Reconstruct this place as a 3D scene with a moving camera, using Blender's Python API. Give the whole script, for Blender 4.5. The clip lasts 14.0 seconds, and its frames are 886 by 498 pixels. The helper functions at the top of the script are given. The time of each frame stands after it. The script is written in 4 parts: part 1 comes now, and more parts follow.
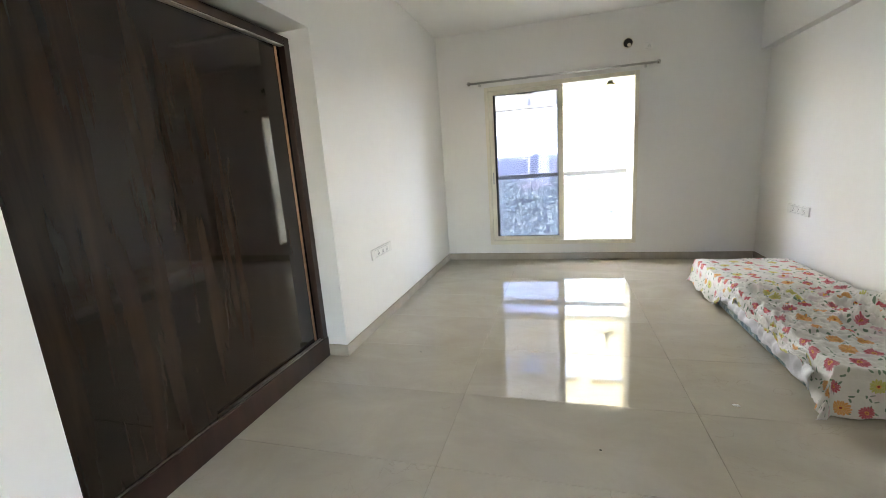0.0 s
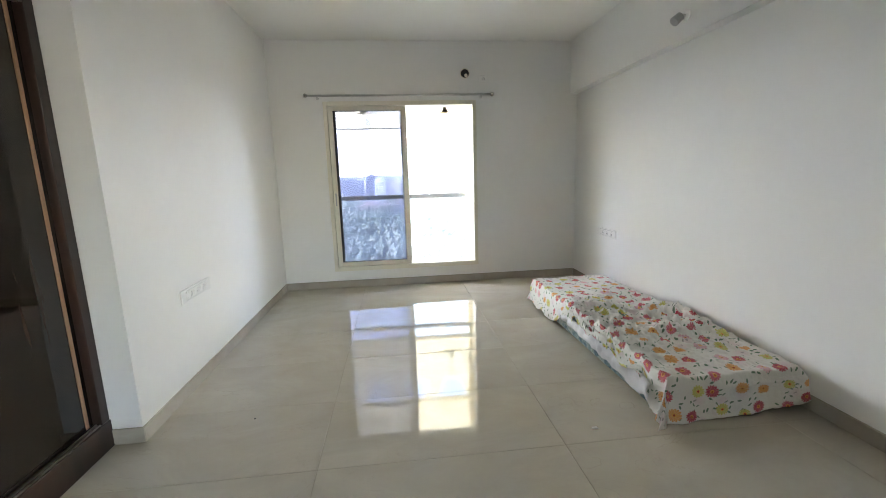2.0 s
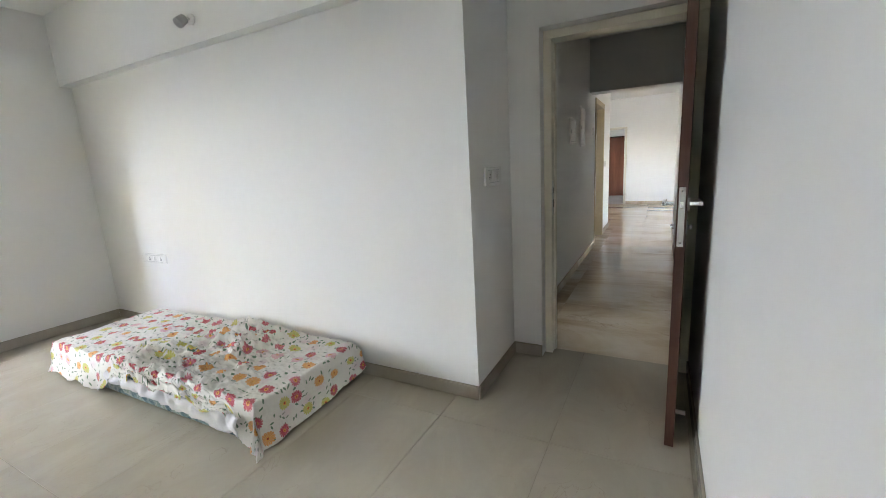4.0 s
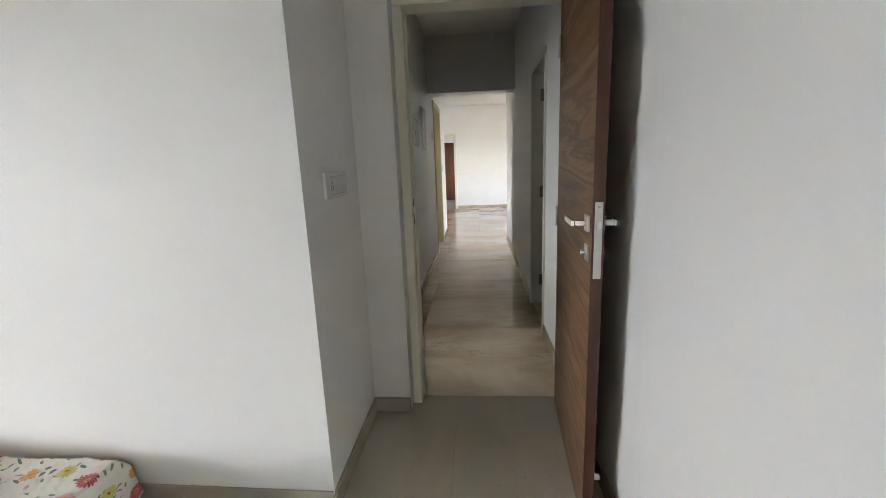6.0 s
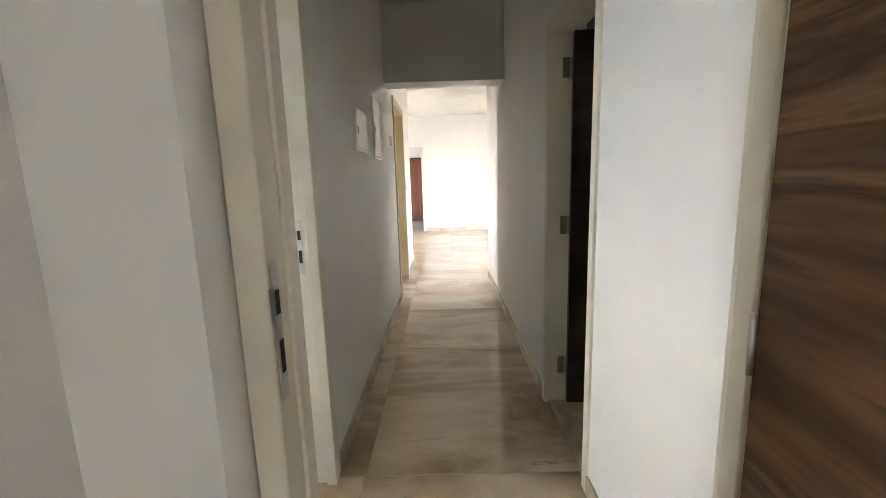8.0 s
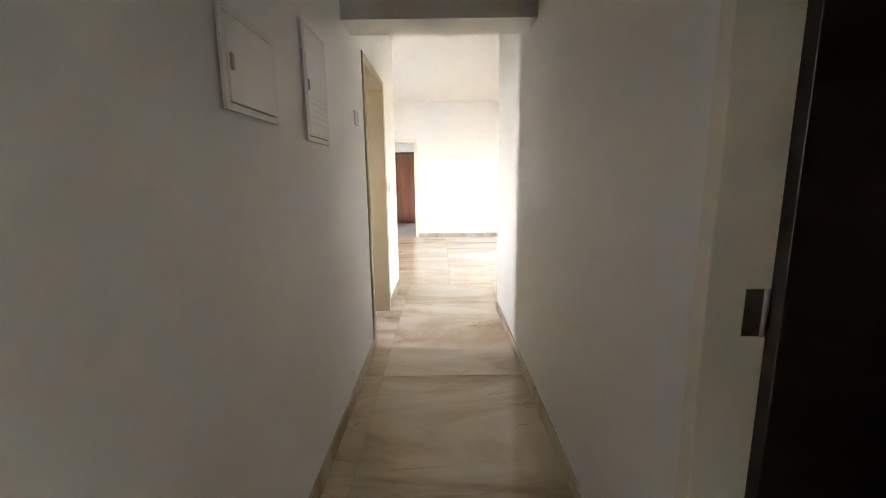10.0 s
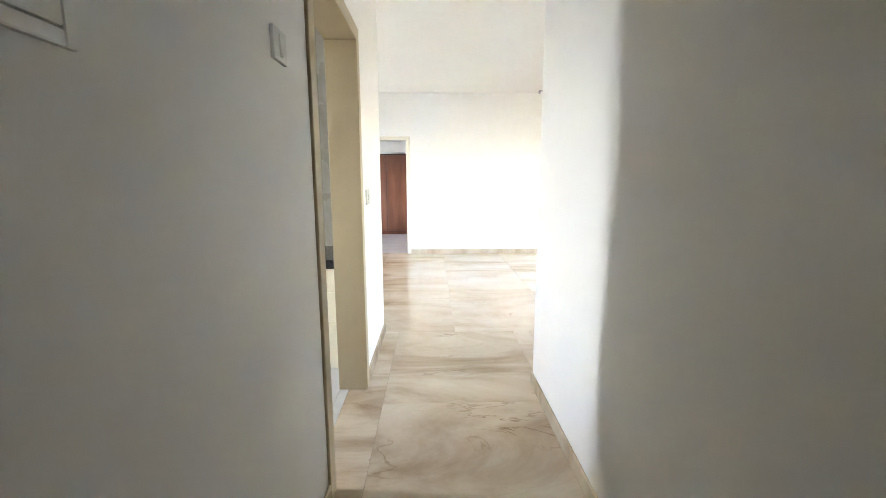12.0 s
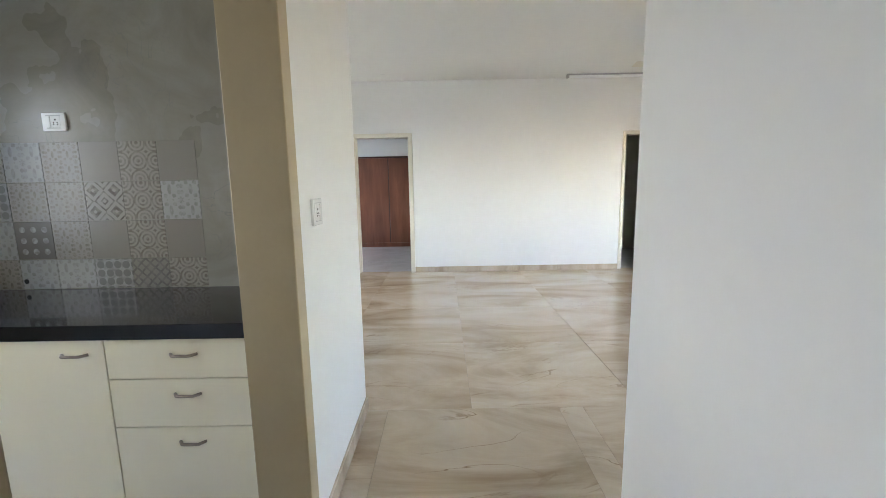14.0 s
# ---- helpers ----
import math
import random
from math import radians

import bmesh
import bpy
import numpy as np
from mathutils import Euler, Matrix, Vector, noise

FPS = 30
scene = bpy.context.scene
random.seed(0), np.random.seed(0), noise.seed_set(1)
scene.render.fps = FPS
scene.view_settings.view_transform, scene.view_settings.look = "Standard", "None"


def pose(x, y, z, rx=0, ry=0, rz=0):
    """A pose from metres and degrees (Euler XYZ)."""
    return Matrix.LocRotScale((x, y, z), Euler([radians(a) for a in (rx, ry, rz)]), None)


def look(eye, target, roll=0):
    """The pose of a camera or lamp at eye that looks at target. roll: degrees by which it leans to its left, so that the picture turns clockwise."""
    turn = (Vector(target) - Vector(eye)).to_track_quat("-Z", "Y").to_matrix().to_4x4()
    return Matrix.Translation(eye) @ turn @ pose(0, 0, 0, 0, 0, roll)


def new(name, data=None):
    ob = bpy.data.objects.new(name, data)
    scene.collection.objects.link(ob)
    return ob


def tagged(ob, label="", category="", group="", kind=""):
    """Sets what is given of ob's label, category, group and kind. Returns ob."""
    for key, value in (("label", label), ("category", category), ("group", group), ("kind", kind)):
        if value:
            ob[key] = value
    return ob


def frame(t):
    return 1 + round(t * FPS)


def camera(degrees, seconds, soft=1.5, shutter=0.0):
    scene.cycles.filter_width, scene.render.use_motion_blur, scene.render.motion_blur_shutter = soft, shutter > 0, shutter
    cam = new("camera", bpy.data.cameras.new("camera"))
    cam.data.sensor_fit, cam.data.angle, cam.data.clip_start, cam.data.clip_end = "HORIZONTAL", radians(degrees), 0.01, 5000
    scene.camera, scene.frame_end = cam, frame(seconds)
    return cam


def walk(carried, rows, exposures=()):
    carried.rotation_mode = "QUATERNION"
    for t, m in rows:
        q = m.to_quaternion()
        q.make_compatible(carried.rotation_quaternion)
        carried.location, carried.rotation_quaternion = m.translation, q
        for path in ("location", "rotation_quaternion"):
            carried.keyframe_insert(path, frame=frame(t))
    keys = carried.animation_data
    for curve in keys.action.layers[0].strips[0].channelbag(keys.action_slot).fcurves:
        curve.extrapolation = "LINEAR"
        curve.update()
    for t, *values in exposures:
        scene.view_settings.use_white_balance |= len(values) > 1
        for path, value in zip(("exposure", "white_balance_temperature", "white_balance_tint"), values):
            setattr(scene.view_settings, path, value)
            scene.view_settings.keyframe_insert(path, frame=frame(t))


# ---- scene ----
cam = camera(93.7, 14.0, soft=0.85)
PATH = [
    (0, (0.258, 1.137, 1.32), (-0.289, 3.018, 0.916), -4.0),
    (0.5, (0.228, 1.208, 1.324), (-0.051, 3.156, 0.966), -2.5),
    (1, (0.194, 1.297, 1.337), (0.051, 3.265, 1.007), -1.9),
    (1.5, (0.129, 1.375, 1.335), (0.13, 3.347, 1.0), -1.6),
    (2, (0.133, 1.487, 1.33), (0.347, 3.445, 0.981), -1.7),
    (2.5, (0.21, 1.597, 1.348), (0.833, 3.461, 0.977), -2.3),
    (3, (0.272, 1.647, 1.355), (1.394, 3.255, 0.964), -2.9),
    (3.5, (0.302, 1.643, 1.337), (1.812, 2.896, 0.947), -3.0),
    (4, (0.312, 1.634, 1.347), (2.045, 2.552, 0.956), -3.3),
    (4.2, (0.318, 1.633, 1.351), (2.105, 2.443, 0.962), -3.4),
    (6.3, (1.168, 1.969, 1.345), (3.122, 2.113, 0.943), -2.1),
    (6.5, (1.321, 1.979, 1.33), (3.277, 2.119, 0.937), -2.0),
    (7, (1.692, 1.98, 1.345), (3.655, 2.101, 0.984), -1.1),
    (7.5, (2.094, 2.024, 1.339), (4.063, 2.068, 0.993), -1.1),
    (8, (2.488, 2.003, 1.328), (4.46, 2.019, 0.993), -1.7),
    (8.5, (2.848, 1.98, 1.339), (4.819, 2.022, 1.002), -1.1),
    (9, (3.239, 1.988, 1.339), (5.207, 1.995, 0.982), -1.0),
    (9.2, (3.373, 1.982, 1.34), (5.339, 2.0, 0.971), -1.2),
    (11.3, (4.974, 2.012, 1.334), (6.949, 1.96, 1.023), 0.3),
    (11.5, (5.114, 2.029, 1.323), (7.088, 1.981, 1.003), 0.3),
    (12, (5.468, 2.088, 1.33), (7.441, 2.042, 1.008), -0.1),
    (12.5, (5.809, 2.038, 1.335), (7.788, 2.025, 1.046), 0.4),
    (13, (6.138, 2.047, 1.312), (8.119, 2.019, 1.04), 1.0),
    (13.5, (6.429, 2.069, 1.33), (8.409, 2.002, 1.059), -0.5),
    (14, (6.704, 2.05, 1.31), (8.682, 2.055, 1.016), -1.0),
]
walk(cam, [(t, look(e, g, r)) for t, e, g, r in PATH],
     exposures=[(0.0, 5.75, 7750, 16), (2.5, 5.52, 7450, 15), (3.0, 5.75, 7900, 17), (3.5, 5.85, 7300, 15), (4.2, 6.2, 7250, 17), (6.3, 6.25, 7550, 18), (7.5, 7.15, 7750, 19), (9.2, 6.9, 8100, 21), (11.3, 7.25, 7450, 14), (14.0, 5.98, 7100, 14)])

# ------------------------------------------------------------------ world and light
world = bpy.data.worlds.new("sky")
scene.world = world
world.use_nodes = True
_wn = world.node_tree.nodes
_sky = _wn.new("ShaderNodeTexSky")
_sky.sky_type = "NISHITA"
_sky.sun_disc = False
_sky.sun_elevation = radians(52)
_sky.sun_rotation = radians(265)
_sky.dust_density = 1.6
world.node_tree.links.new(_sky.outputs[0], _wn["Background"].inputs[0])
_wn["Background"].inputs[1].default_value = 0.15

sun = new("sun", bpy.data.lights.new("sun", "SUN"))
sun.data.energy, sun.data.angle, sun.data.color = 0.5, radians(3), (1.0, 0.95, 0.88)
_az, _el = radians(265), radians(52)
sun.matrix_world = look((0, 0, 60), (-math.sin(_az) * 40, -math.cos(_az) * 40, 60 - 40 * math.tan(_el)))


def window_light(name, eye, target, w, h, watts, color=(0.93, 0.97, 1.0), spread=180):
    """Area lamp standing for sky light in the opening of a window that is never in view."""
    lamp = bpy.data.lights.new(name, "AREA")
    lamp.shape, lamp.size, lamp.size_y, lamp.energy, lamp.color = "RECTANGLE", w, h, watts, color
    lamp.spread = radians(spread)
    ob = new(name, lamp)
    ob.matrix_world = look(eye, target)
    return ob


window_light("kitchen_window_light", (7.36, 5.42, 1.55), (7.45, 2, 1.45), 0.5, 1.2, 0.115, (0.95, 0.97, 1.0), 110)
# fill lamp added to brighten the bedroom from behind; its window is assumed
window_light("dressing_window_light", (1.2, -2.42, 1.5), (0.9, 1, 1.45), 1.2, 1.6, 0.3)


# ------------------------------------------------------------------ materials
def mat(name, color, rough=0.5, metal=0.0, bump=0.0, bump_scale=60.0, vary=0.0, vary_scale=3.0, spec=0.5):
    m = bpy.data.materials.new(name)
    m.use_nodes = True
    n, l = m.node_tree.nodes, m.node_tree.links
    b = n["Principled BSDF"]
    b.inputs["Base Color"].default_value = (*color, 1)
    b.inputs["Roughness"].default_value = rough
    b.inputs["Metallic"].default_value = metal
    b.inputs["Specular IOR Level"].default_value = spec
    geo = n.new("ShaderNodeNewGeometry")
    if vary:
        a, c = n.new("ShaderNodeTexNoise"), n.new("ShaderNodeTexNoise")
        a.inputs["Scale"].default_value, c.inputs["Scale"].default_value = vary_scale, vary_scale * 11
        a.inputs["Detail"].default_value = 5
        for x in (a, c):
            l.new(geo.outputs["Position"], x.inputs["Vector"])
        mean = n.new("ShaderNodeMath")
        mean.operation = "MULTIPLY_ADD"
        mean.inputs[1].default_value = 0.35
        l.new(c.outputs["Fac"], mean.inputs[0])
        l.new(a.outputs["Fac"], mean.inputs[2])
        r = n.new("ShaderNodeMapRange")
        r.inputs["From Min"].default_value, r.inputs["From Max"].default_value = 0.35, 1.0
        r.inputs["To Min"].default_value, r.inputs["To Max"].default_value = 1 - vary, 1 + vary * 0.6
        l.new(mean.outputs[0], r.inputs["Value"])
        mul = n.new("ShaderNodeVectorMath")
        mul.operation = "SCALE"
        mul.inputs[0].default_value = color
        l.new(r.outputs[0], mul.inputs["Scale"])
        l.new(mul.outputs[0], b.inputs["Base Color"])
    if bump:
        t = n.new("ShaderNodeTexNoise")
        t.inputs["Scale"].default_value, t.inputs["Detail"].default_value = bump_scale, 4
        l.new(geo.outputs["Position"], t.inputs["Vector"])
        k = n.new("ShaderNodeBump")
        k.inputs["Strength"].default_value, k.inputs["Distance"].default_value = bump, 0.004
        l.new(t.outputs["Fac"], k.inputs["Height"])
        l.new(k.outputs[0], b.inputs["Normal"])
    return m


def stone(name, stops, stretch, scale, rough, vein=None, vein_width=0.02, tile_random=True, vein_scale=1.2):
    """Polished stone or stone-look tile: streaky clouds between colour stops, and thin darker veins."""
    m = bpy.data.materials.new(name)
    m.use_nodes = True
    n, l = m.node_tree.nodes, m.node_tree.links
    b = n["Principled BSDF"]
    b.inputs["Roughness"].default_value = rough
    geo, info = n.new("ShaderNodeNewGeometry"), n.new("ShaderNodeObjectInfo")
    off = n.new("ShaderNodeVectorMath")
    off.operation = "SCALE"
    off.inputs[0].default_value = (13.0, 29.0, 7.0)
    l.new(info.outputs["Random"], off.inputs["Scale"])
    add = n.new("ShaderNodeVectorMath")
    l.new(geo.outputs["Position"], add.inputs[0])
    if tile_random:
        l.new(off.outputs[0], add.inputs[1])
    mp = n.new("ShaderNodeMapping")
    mp.inputs["Scale"].default_value = stretch
    mp.inputs["Rotation"].default_value = (0, 0, radians(4))
    l.new(add.outputs[0], mp.inputs["Vector"])
    cloud = n.new("ShaderNodeTexNoise")
    cloud.inputs["Scale"].default_value, cloud.inputs["Detail"].default_value = scale, 8
    cloud.inputs["Roughness"].default_value, cloud.inputs["Distortion"].default_value = 0.62, 0.9
    l.new(mp.outputs[0], cloud.inputs["Vector"])
    ramp = n.new("ShaderNodeValToRGB")
    while len(ramp.color_ramp.elements) < len(stops):
        ramp.color_ramp.elements.new(0.5)
    for e, (p, c) in zip(ramp.color_ramp.elements, stops):
        e.position, e.color = p, (*c, 1)
    l.new(cloud.outputs["Fac"], ramp.inputs["Fac"])
    out = ramp.outputs["Color"]
    if vein:
        v = n.new("ShaderNodeTexNoise")
        v.inputs["Scale"].default_value, v.inputs["Detail"].default_value = scale * vein_scale, 6
        v.inputs["Distortion"].default_value = 1.6
        l.new(mp.outputs[0], v.inputs["Vector"])
        d = n.new("ShaderNodeMath")
        d.operation = "SUBTRACT"
        d.inputs[1].default_value = 0.5
        l.new(v.outputs["Fac"], d.inputs[0])
        ab = n.new("ShaderNodeMath")
        ab.operation = "ABSOLUTE"
        l.new(d.outputs[0], ab.inputs[0])
        r = n.new("ShaderNodeMapRange")
        r.inputs["From Min"].default_value, r.inputs["From Max"].default_value = 0.0, vein_width
        r.inputs["To Min"].default_value, r.inputs["To Max"].default_value = 1.0, 0.0
        l.new(ab.outputs[0], r.inputs["Value"])
        gate = n.new("ShaderNodeTexNoise")
        gate.inputs["Scale"].default_value = 1.7
        l.new(add.outputs[0], gate.inputs["Vector"])
        g2 = n.new("ShaderNodeMapRange")
        g2.inputs["From Min"].default_value, g2.inputs["From Max"].default_value = 0.48, 0.66
        l.new(gate.outputs["Fac"], g2.inputs["Value"])
        mulg = n.new("ShaderNodeMath")
        mulg.operation = "MULTIPLY"
        l.new(r.outputs[0], mulg.inputs[0])
        l.new(g2.outputs[0], mulg.inputs[1])
        mix = n.new("ShaderNodeMix")
        mix.data_type = "RGBA"
        mix.inputs["B"].default_value = (*vein, 1)
        for s in mix.inputs:
            if s.name == "A" and s.type == "RGBA":
                l.new(out, s)
            if s.name == "B" and s.type == "RGBA":
                s.default_value = (*vein, 1)
        l.new(mulg.outputs[0], mix.inputs["Factor"])
        out = [o for o in mix.outputs if o.type == "RGBA"][0]
    l.new(out, b.inputs["Base Color"])
    smear = n.new("ShaderNodeTexNoise")
    smear.inputs["Scale"].default_value, smear.inputs["Detail"].default_value = 2.3, 4
    l.new(geo.outputs["Position"], smear.inputs["Vector"])
    rr = n.new("ShaderNodeMapRange")
    rr.inputs["To Min"].default_value, rr.inputs["To Max"].default_value = rough * 0.6, rough * 1.7
    l.new(smear.outputs["Fac"], rr.inputs["Value"])
    l.new(rr.outputs[0], b.inputs["Roughness"])
    wob = n.new("ShaderNodeTexNoise")
    wob.inputs["Scale"].default_value = 3.0
    l.new(geo.outputs["Position"], wob.inputs["Vector"])
    k = n.new("ShaderNodeBump")
    k.inputs["Strength"].default_value, k.inputs["Distance"].default_value = 0.05, 0.01
    l.new(wob.outputs["Fac"], k.inputs["Height"])
    l.new(k.outputs[0], b.inputs["Normal"])
    return m


def wood(name, stops, along, rough=0.3, scale=3.0, spec=0.5):
    """Veneer with a wandering horizontal grain. along: stretch of the grain in object space."""
    m = bpy.data.materials.new(name)
    m.use_nodes = True
    n, l = m.node_tree.nodes, m.node_tree.links
    b = n["Principled BSDF"]
    b.inputs["Roughness"].default_value = rough
    b.inputs["Specular IOR Level"].default_value = spec
    co = n.new("ShaderNodeTexCoord")
    mp = n.new("ShaderNodeMapping")
    mp.inputs["Scale"].default_value = along
    mp.inputs["Rotation"].default_value = (0, radians(2.5), 0)
    l.new(co.outputs["Object"], mp.inputs["Vector"])
    a = n.new("ShaderNodeTexNoise")
    a.inputs["Scale"].default_value, a.inputs["Detail"].default_value, a.inputs["Distortion"].default_value = scale, 6, 0.3
    a.inputs["Roughness"].default_value = 0.6
    l.new(mp.outputs[0], a.inputs["Vector"])
    ramp = n.new("ShaderNodeValToRGB")
    while len(ramp.color_ramp.elements) < len(stops):
        ramp.color_ramp.elements.new(0.5)
    for e, (p, c) in zip(ramp.color_ramp.elements, stops):
        e.position, e.color = p, (*c, 1)
    l.new(a.outputs["Fac"], ramp.inputs["Fac"])
    l.new(ramp.outputs["Color"], b.inputs["Base Color"])
    k = n.new("ShaderNodeBump")
    k.inputs["Strength"].default_value, k.inputs["Distance"].default_value = 0.08, 0.002
    l.new(a.outputs["Fac"], k.inputs["Height"])
    l.new(k.outputs[0], b.inputs["Normal"])
    return m


PAINT = mat("white_wall_paint", (0.80, 0.79, 0.76), 0.55, bump=0.06, bump_scale=35, vary=0.03, vary_scale=1.2)
CEIL = mat("white_ceiling_paint", (0.80, 0.79, 0.75), 0.7, bump=0.05, bump_scale=40, vary=0.03, vary_scale=0.9)
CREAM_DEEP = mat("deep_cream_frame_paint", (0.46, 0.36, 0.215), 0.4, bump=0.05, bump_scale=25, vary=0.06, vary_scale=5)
CREAM = mat("cream_frame_paint", (0.74, 0.69, 0.58), 0.4, bump=0.05, bump_scale=25, vary=0.06, vary_scale=5)
ALU = mat("cream_coated_aluminium", (0.76, 0.72, 0.60), 0.35, vary=0.03, vary_scale=8)
FACADE = mat("cream_facade_paint", (0.80, 0.70, 0.46), 0.8, bump=0.1, vary=0.06, vary_scale=2)
TILE_BED = stone("beige_grey_polished_tile", [(0.25, (0.42, 0.37, 0.29)), (0.5, (0.46, 0.41, 0.33)), (0.75, (0.51, 0.46, 0.375))],
                 (1.0, 1.6, 1.0), 1.8, 0.035, vein=(0.40, 0.35, 0.28), vein_width=0.007)
TILE_COR = stone("beige_brown_marble_tile", [(0.28, (0.29, 0.19, 0.11)), (0.42, (0.46, 0.345, 0.23)), (0.54, (0.60, 0.48, 0.345)), (0.70, (0.70, 0.60, 0.47))],
                 (1.7, 0.6, 1.0), 1.1, 0.04, vein=(0.30, 0.20, 0.12), vein_width=0.009)
TILE_GREY = stone("pale_grey_floor_tile", [(0.3, (0.50, 0.48, 0.45)), (0.7, (0.60, 0.585, 0.55))], (1, 1, 1), 1.6, 0.16, vein=(0.42, 0.40, 0.37), vein_width=0.01)
GROUT = mat("grey_tile_grout", (0.38, 0.32, 0.25), 0.8, vary=0.1, vary_scale=30)
SKIRT_BED = stone("grey_beige_skirting", [(0.3, (0.33, 0.285, 0.23)), (0.7, (0.43, 0.385, 0.32))], (1, 1, 1), 2.2, 0.15)
SKIRT_COR = stone("beige_marble_skirting", [(0.3, (0.40, 0.30, 0.20)), (0.55, (0.58, 0.48, 0.36)), (0.8, (0.66, 0.57, 0.46))], (1.6, 1.6, 0.4), 2.4, 0.15)
LACQ = wood("dark_glossy_wardrobe_laminate", [(0.3, (0.010, 0.006, 0.004)), (0.5, (0.020, 0.012, 0.008)), (0.7, (0.033, 0.019, 0.012))], (6, 6, 0.5), 0.05, 2.0, spec=0.42)
LACQ_MATT = wood("dark_brown_wardrobe_frame", [(0.3, (0.016, 0.008, 0.006)), (0.7, (0.045, 0.022, 0.015))], (5, 5, 0.6), 0.28, 2.0)
COPPER = mat("copper_edge_strip", (0.56, 0.34, 0.22), 0.35, 0.6, vary=0.1, vary_scale=12)
STEEL = mat("brushed_steel", (0.60, 0.59, 0.57), 0.3, 1.0, bump=0.03, bump_scale=200, vary=0.06, vary_scale=20)
BRONZE = mat("dull_brown_hinge_metal", (0.30, 0.25, 0.20), 0.45, 0.8, vary=0.15, vary_scale=25)
CHROME = mat("polished_chrome", (0.72, 0.72, 0.72), 0.12, 1.0, vary=0.04, vary_scale=20)
DARK = mat("dark_recess", (0.02, 0.018, 0.016), 0.7, vary=0.1, vary_scale=20)
WALNUT = wood("walnut_veneer", [(0.32, (0.030, 0.012, 0.006)), (0.42, (0.12, 0.055, 0.024)), (0.48, (0.19, 0.092, 0.042)), (0.53, (0.06, 0.026, 0.011)), (0.60, (0.27, 0.142, 0.068)), (0.66, (0.11, 0.05, 0.022)), (0.76, (0.22, 0.11, 0.052))], (0.38, 1, 4.2), 0.42, 1.55)
WALNUT_EDGE = wood("reddish_brown_door_edge", [(0.3, (0.045, 0.016, 0.010)), (0.7, (0.085, 0.032, 0.02))], (8, 8, 0.6), 0.35, 2.0)
ESPRESSO = wood("espresso_veneer", [(0.3, (0.012, 0.006, 0.004)), (0.5, (0.028, 0.015, 0.010)), (0.7, (0.05, 0.026, 0.016))], (0.6, 0.6, 4.0), 0.3, 2.4)
REDBROWN = wood("red_brown_wardrobe_laminate", [(0.3, (0.13, 0.040, 0.018)), (0.5, (0.18, 0.060, 0.028)), (0.7, (0.24, 0.085, 0.040))], (4, 4, 0.5), 0.5, 1.5)
PLASTIC = mat("white_switch_plastic", (0.88, 0.87, 0.84), 0.25, vary=0.02, vary_scale=30)
PLASTIC_GREY = mat("grey_plastic", (0.42, 0.42, 0.41), 0.4, vary=0.05, vary_scale=30)
BLACK_HOLE = mat("black_socket_hole", (0.01, 0.01, 0.01), 0.8)
DIFFUSER = mat("frosted_tube_diffuser", (0.85, 0.86, 0.86), 0.35, vary=0.02, vary_scale=9)
GRANITE = stone("black_granite", [(0.3, (0.006, 0.006, 0.006)), (0.7, (0.016, 0.016, 0.017))], (1, 1, 1), 60, 0.07, tile_random=False)
CABINET = mat("cream_cabinet_laminate", (0.78, 0.71, 0.53), 0.35, vary=0.03, vary_scale=3)
WALLTILE = stone("grey_cloudy_wall_tile", [(0.3, (0.22, 0.20, 0.16)), (0.5, (0.265, 0.245, 0.20)), (0.7, (0.32, 0.30, 0.255))], (1, 1, 1), 2.6, 0.25, vein=(0.19, 0.185, 0.175), vein_width=0.008)
MATTRESS = stone("blue_green_mattress_ticking", [(0.36, (0.07, 0.13, 0.17)), (0.46, (0.16, 0.24, 0.25)), (0.56, (0.42, 0.46, 0.42)), (0.64, (0.20, 0.27, 0.22))], (1, 1, 1), 14, 0.6, tile_random=False)


def glass_mat(name, tint, rough=0.0):
    m = bpy.data.materials.new(name)
    m.use_nodes = True
    n, l = m.node_tree.nodes, m.node_tree.links
    n.remove(n["Principled BSDF"])
    tr, gl, mx, fr = n.new("ShaderNodeBsdfTransparent"), n.new("ShaderNodeBsdfGlossy"), n.new("ShaderNodeMixShader"), n.new("ShaderNodeFresnel")
    tr.inputs[0].default_value = (*tint, 1)
    gl.inputs["Roughness"].default_value = rough
    fr.inputs[0].default_value = 1.45
    l.new(fr.outputs[0], mx.inputs[0])
    l.new(tr.outputs[0], mx.inputs[1])
    l.new(gl.outputs[0], mx.inputs[2])
    l.new(mx.outputs[0], n["Material Output"].inputs[0])
    return m


TINTED = glass_mat("blue_tinted_glass", (0.43, 0.45, 0.53))
CLEAR = glass_mat("clear_glass", (0.93, 0.95, 0.94))


# ------------------------------------------------------------------ mesh helpers
def box_into(bm, x0, x1, y0, y1, z0, z1):
    v = [bm.verts.new((x, y, z)) for x in (x0, x1) for y in (y0, y1) for z in (z0, z1)]
    for f in ((0, 1, 3, 2), (4, 6, 7, 5), (0, 4, 5, 1), (2, 3, 7, 6), (0, 2, 6, 4), (1, 5, 7, 3)):
        bm.faces.new([v[i] for i in f])
    return v


def boxes(*bs, bevel=0.0, segments=2):
    bm = bmesh.new()
    for b in bs:
        box_into(bm, *b)
    bmesh.ops.recalc_face_normals(bm, faces=bm.faces)
    if bevel:
        bmesh.ops.bevel(bm, geom=bm.edges[:], offset=bevel, segments=segments, affect="EDGES", profile=0.5)
    return bm


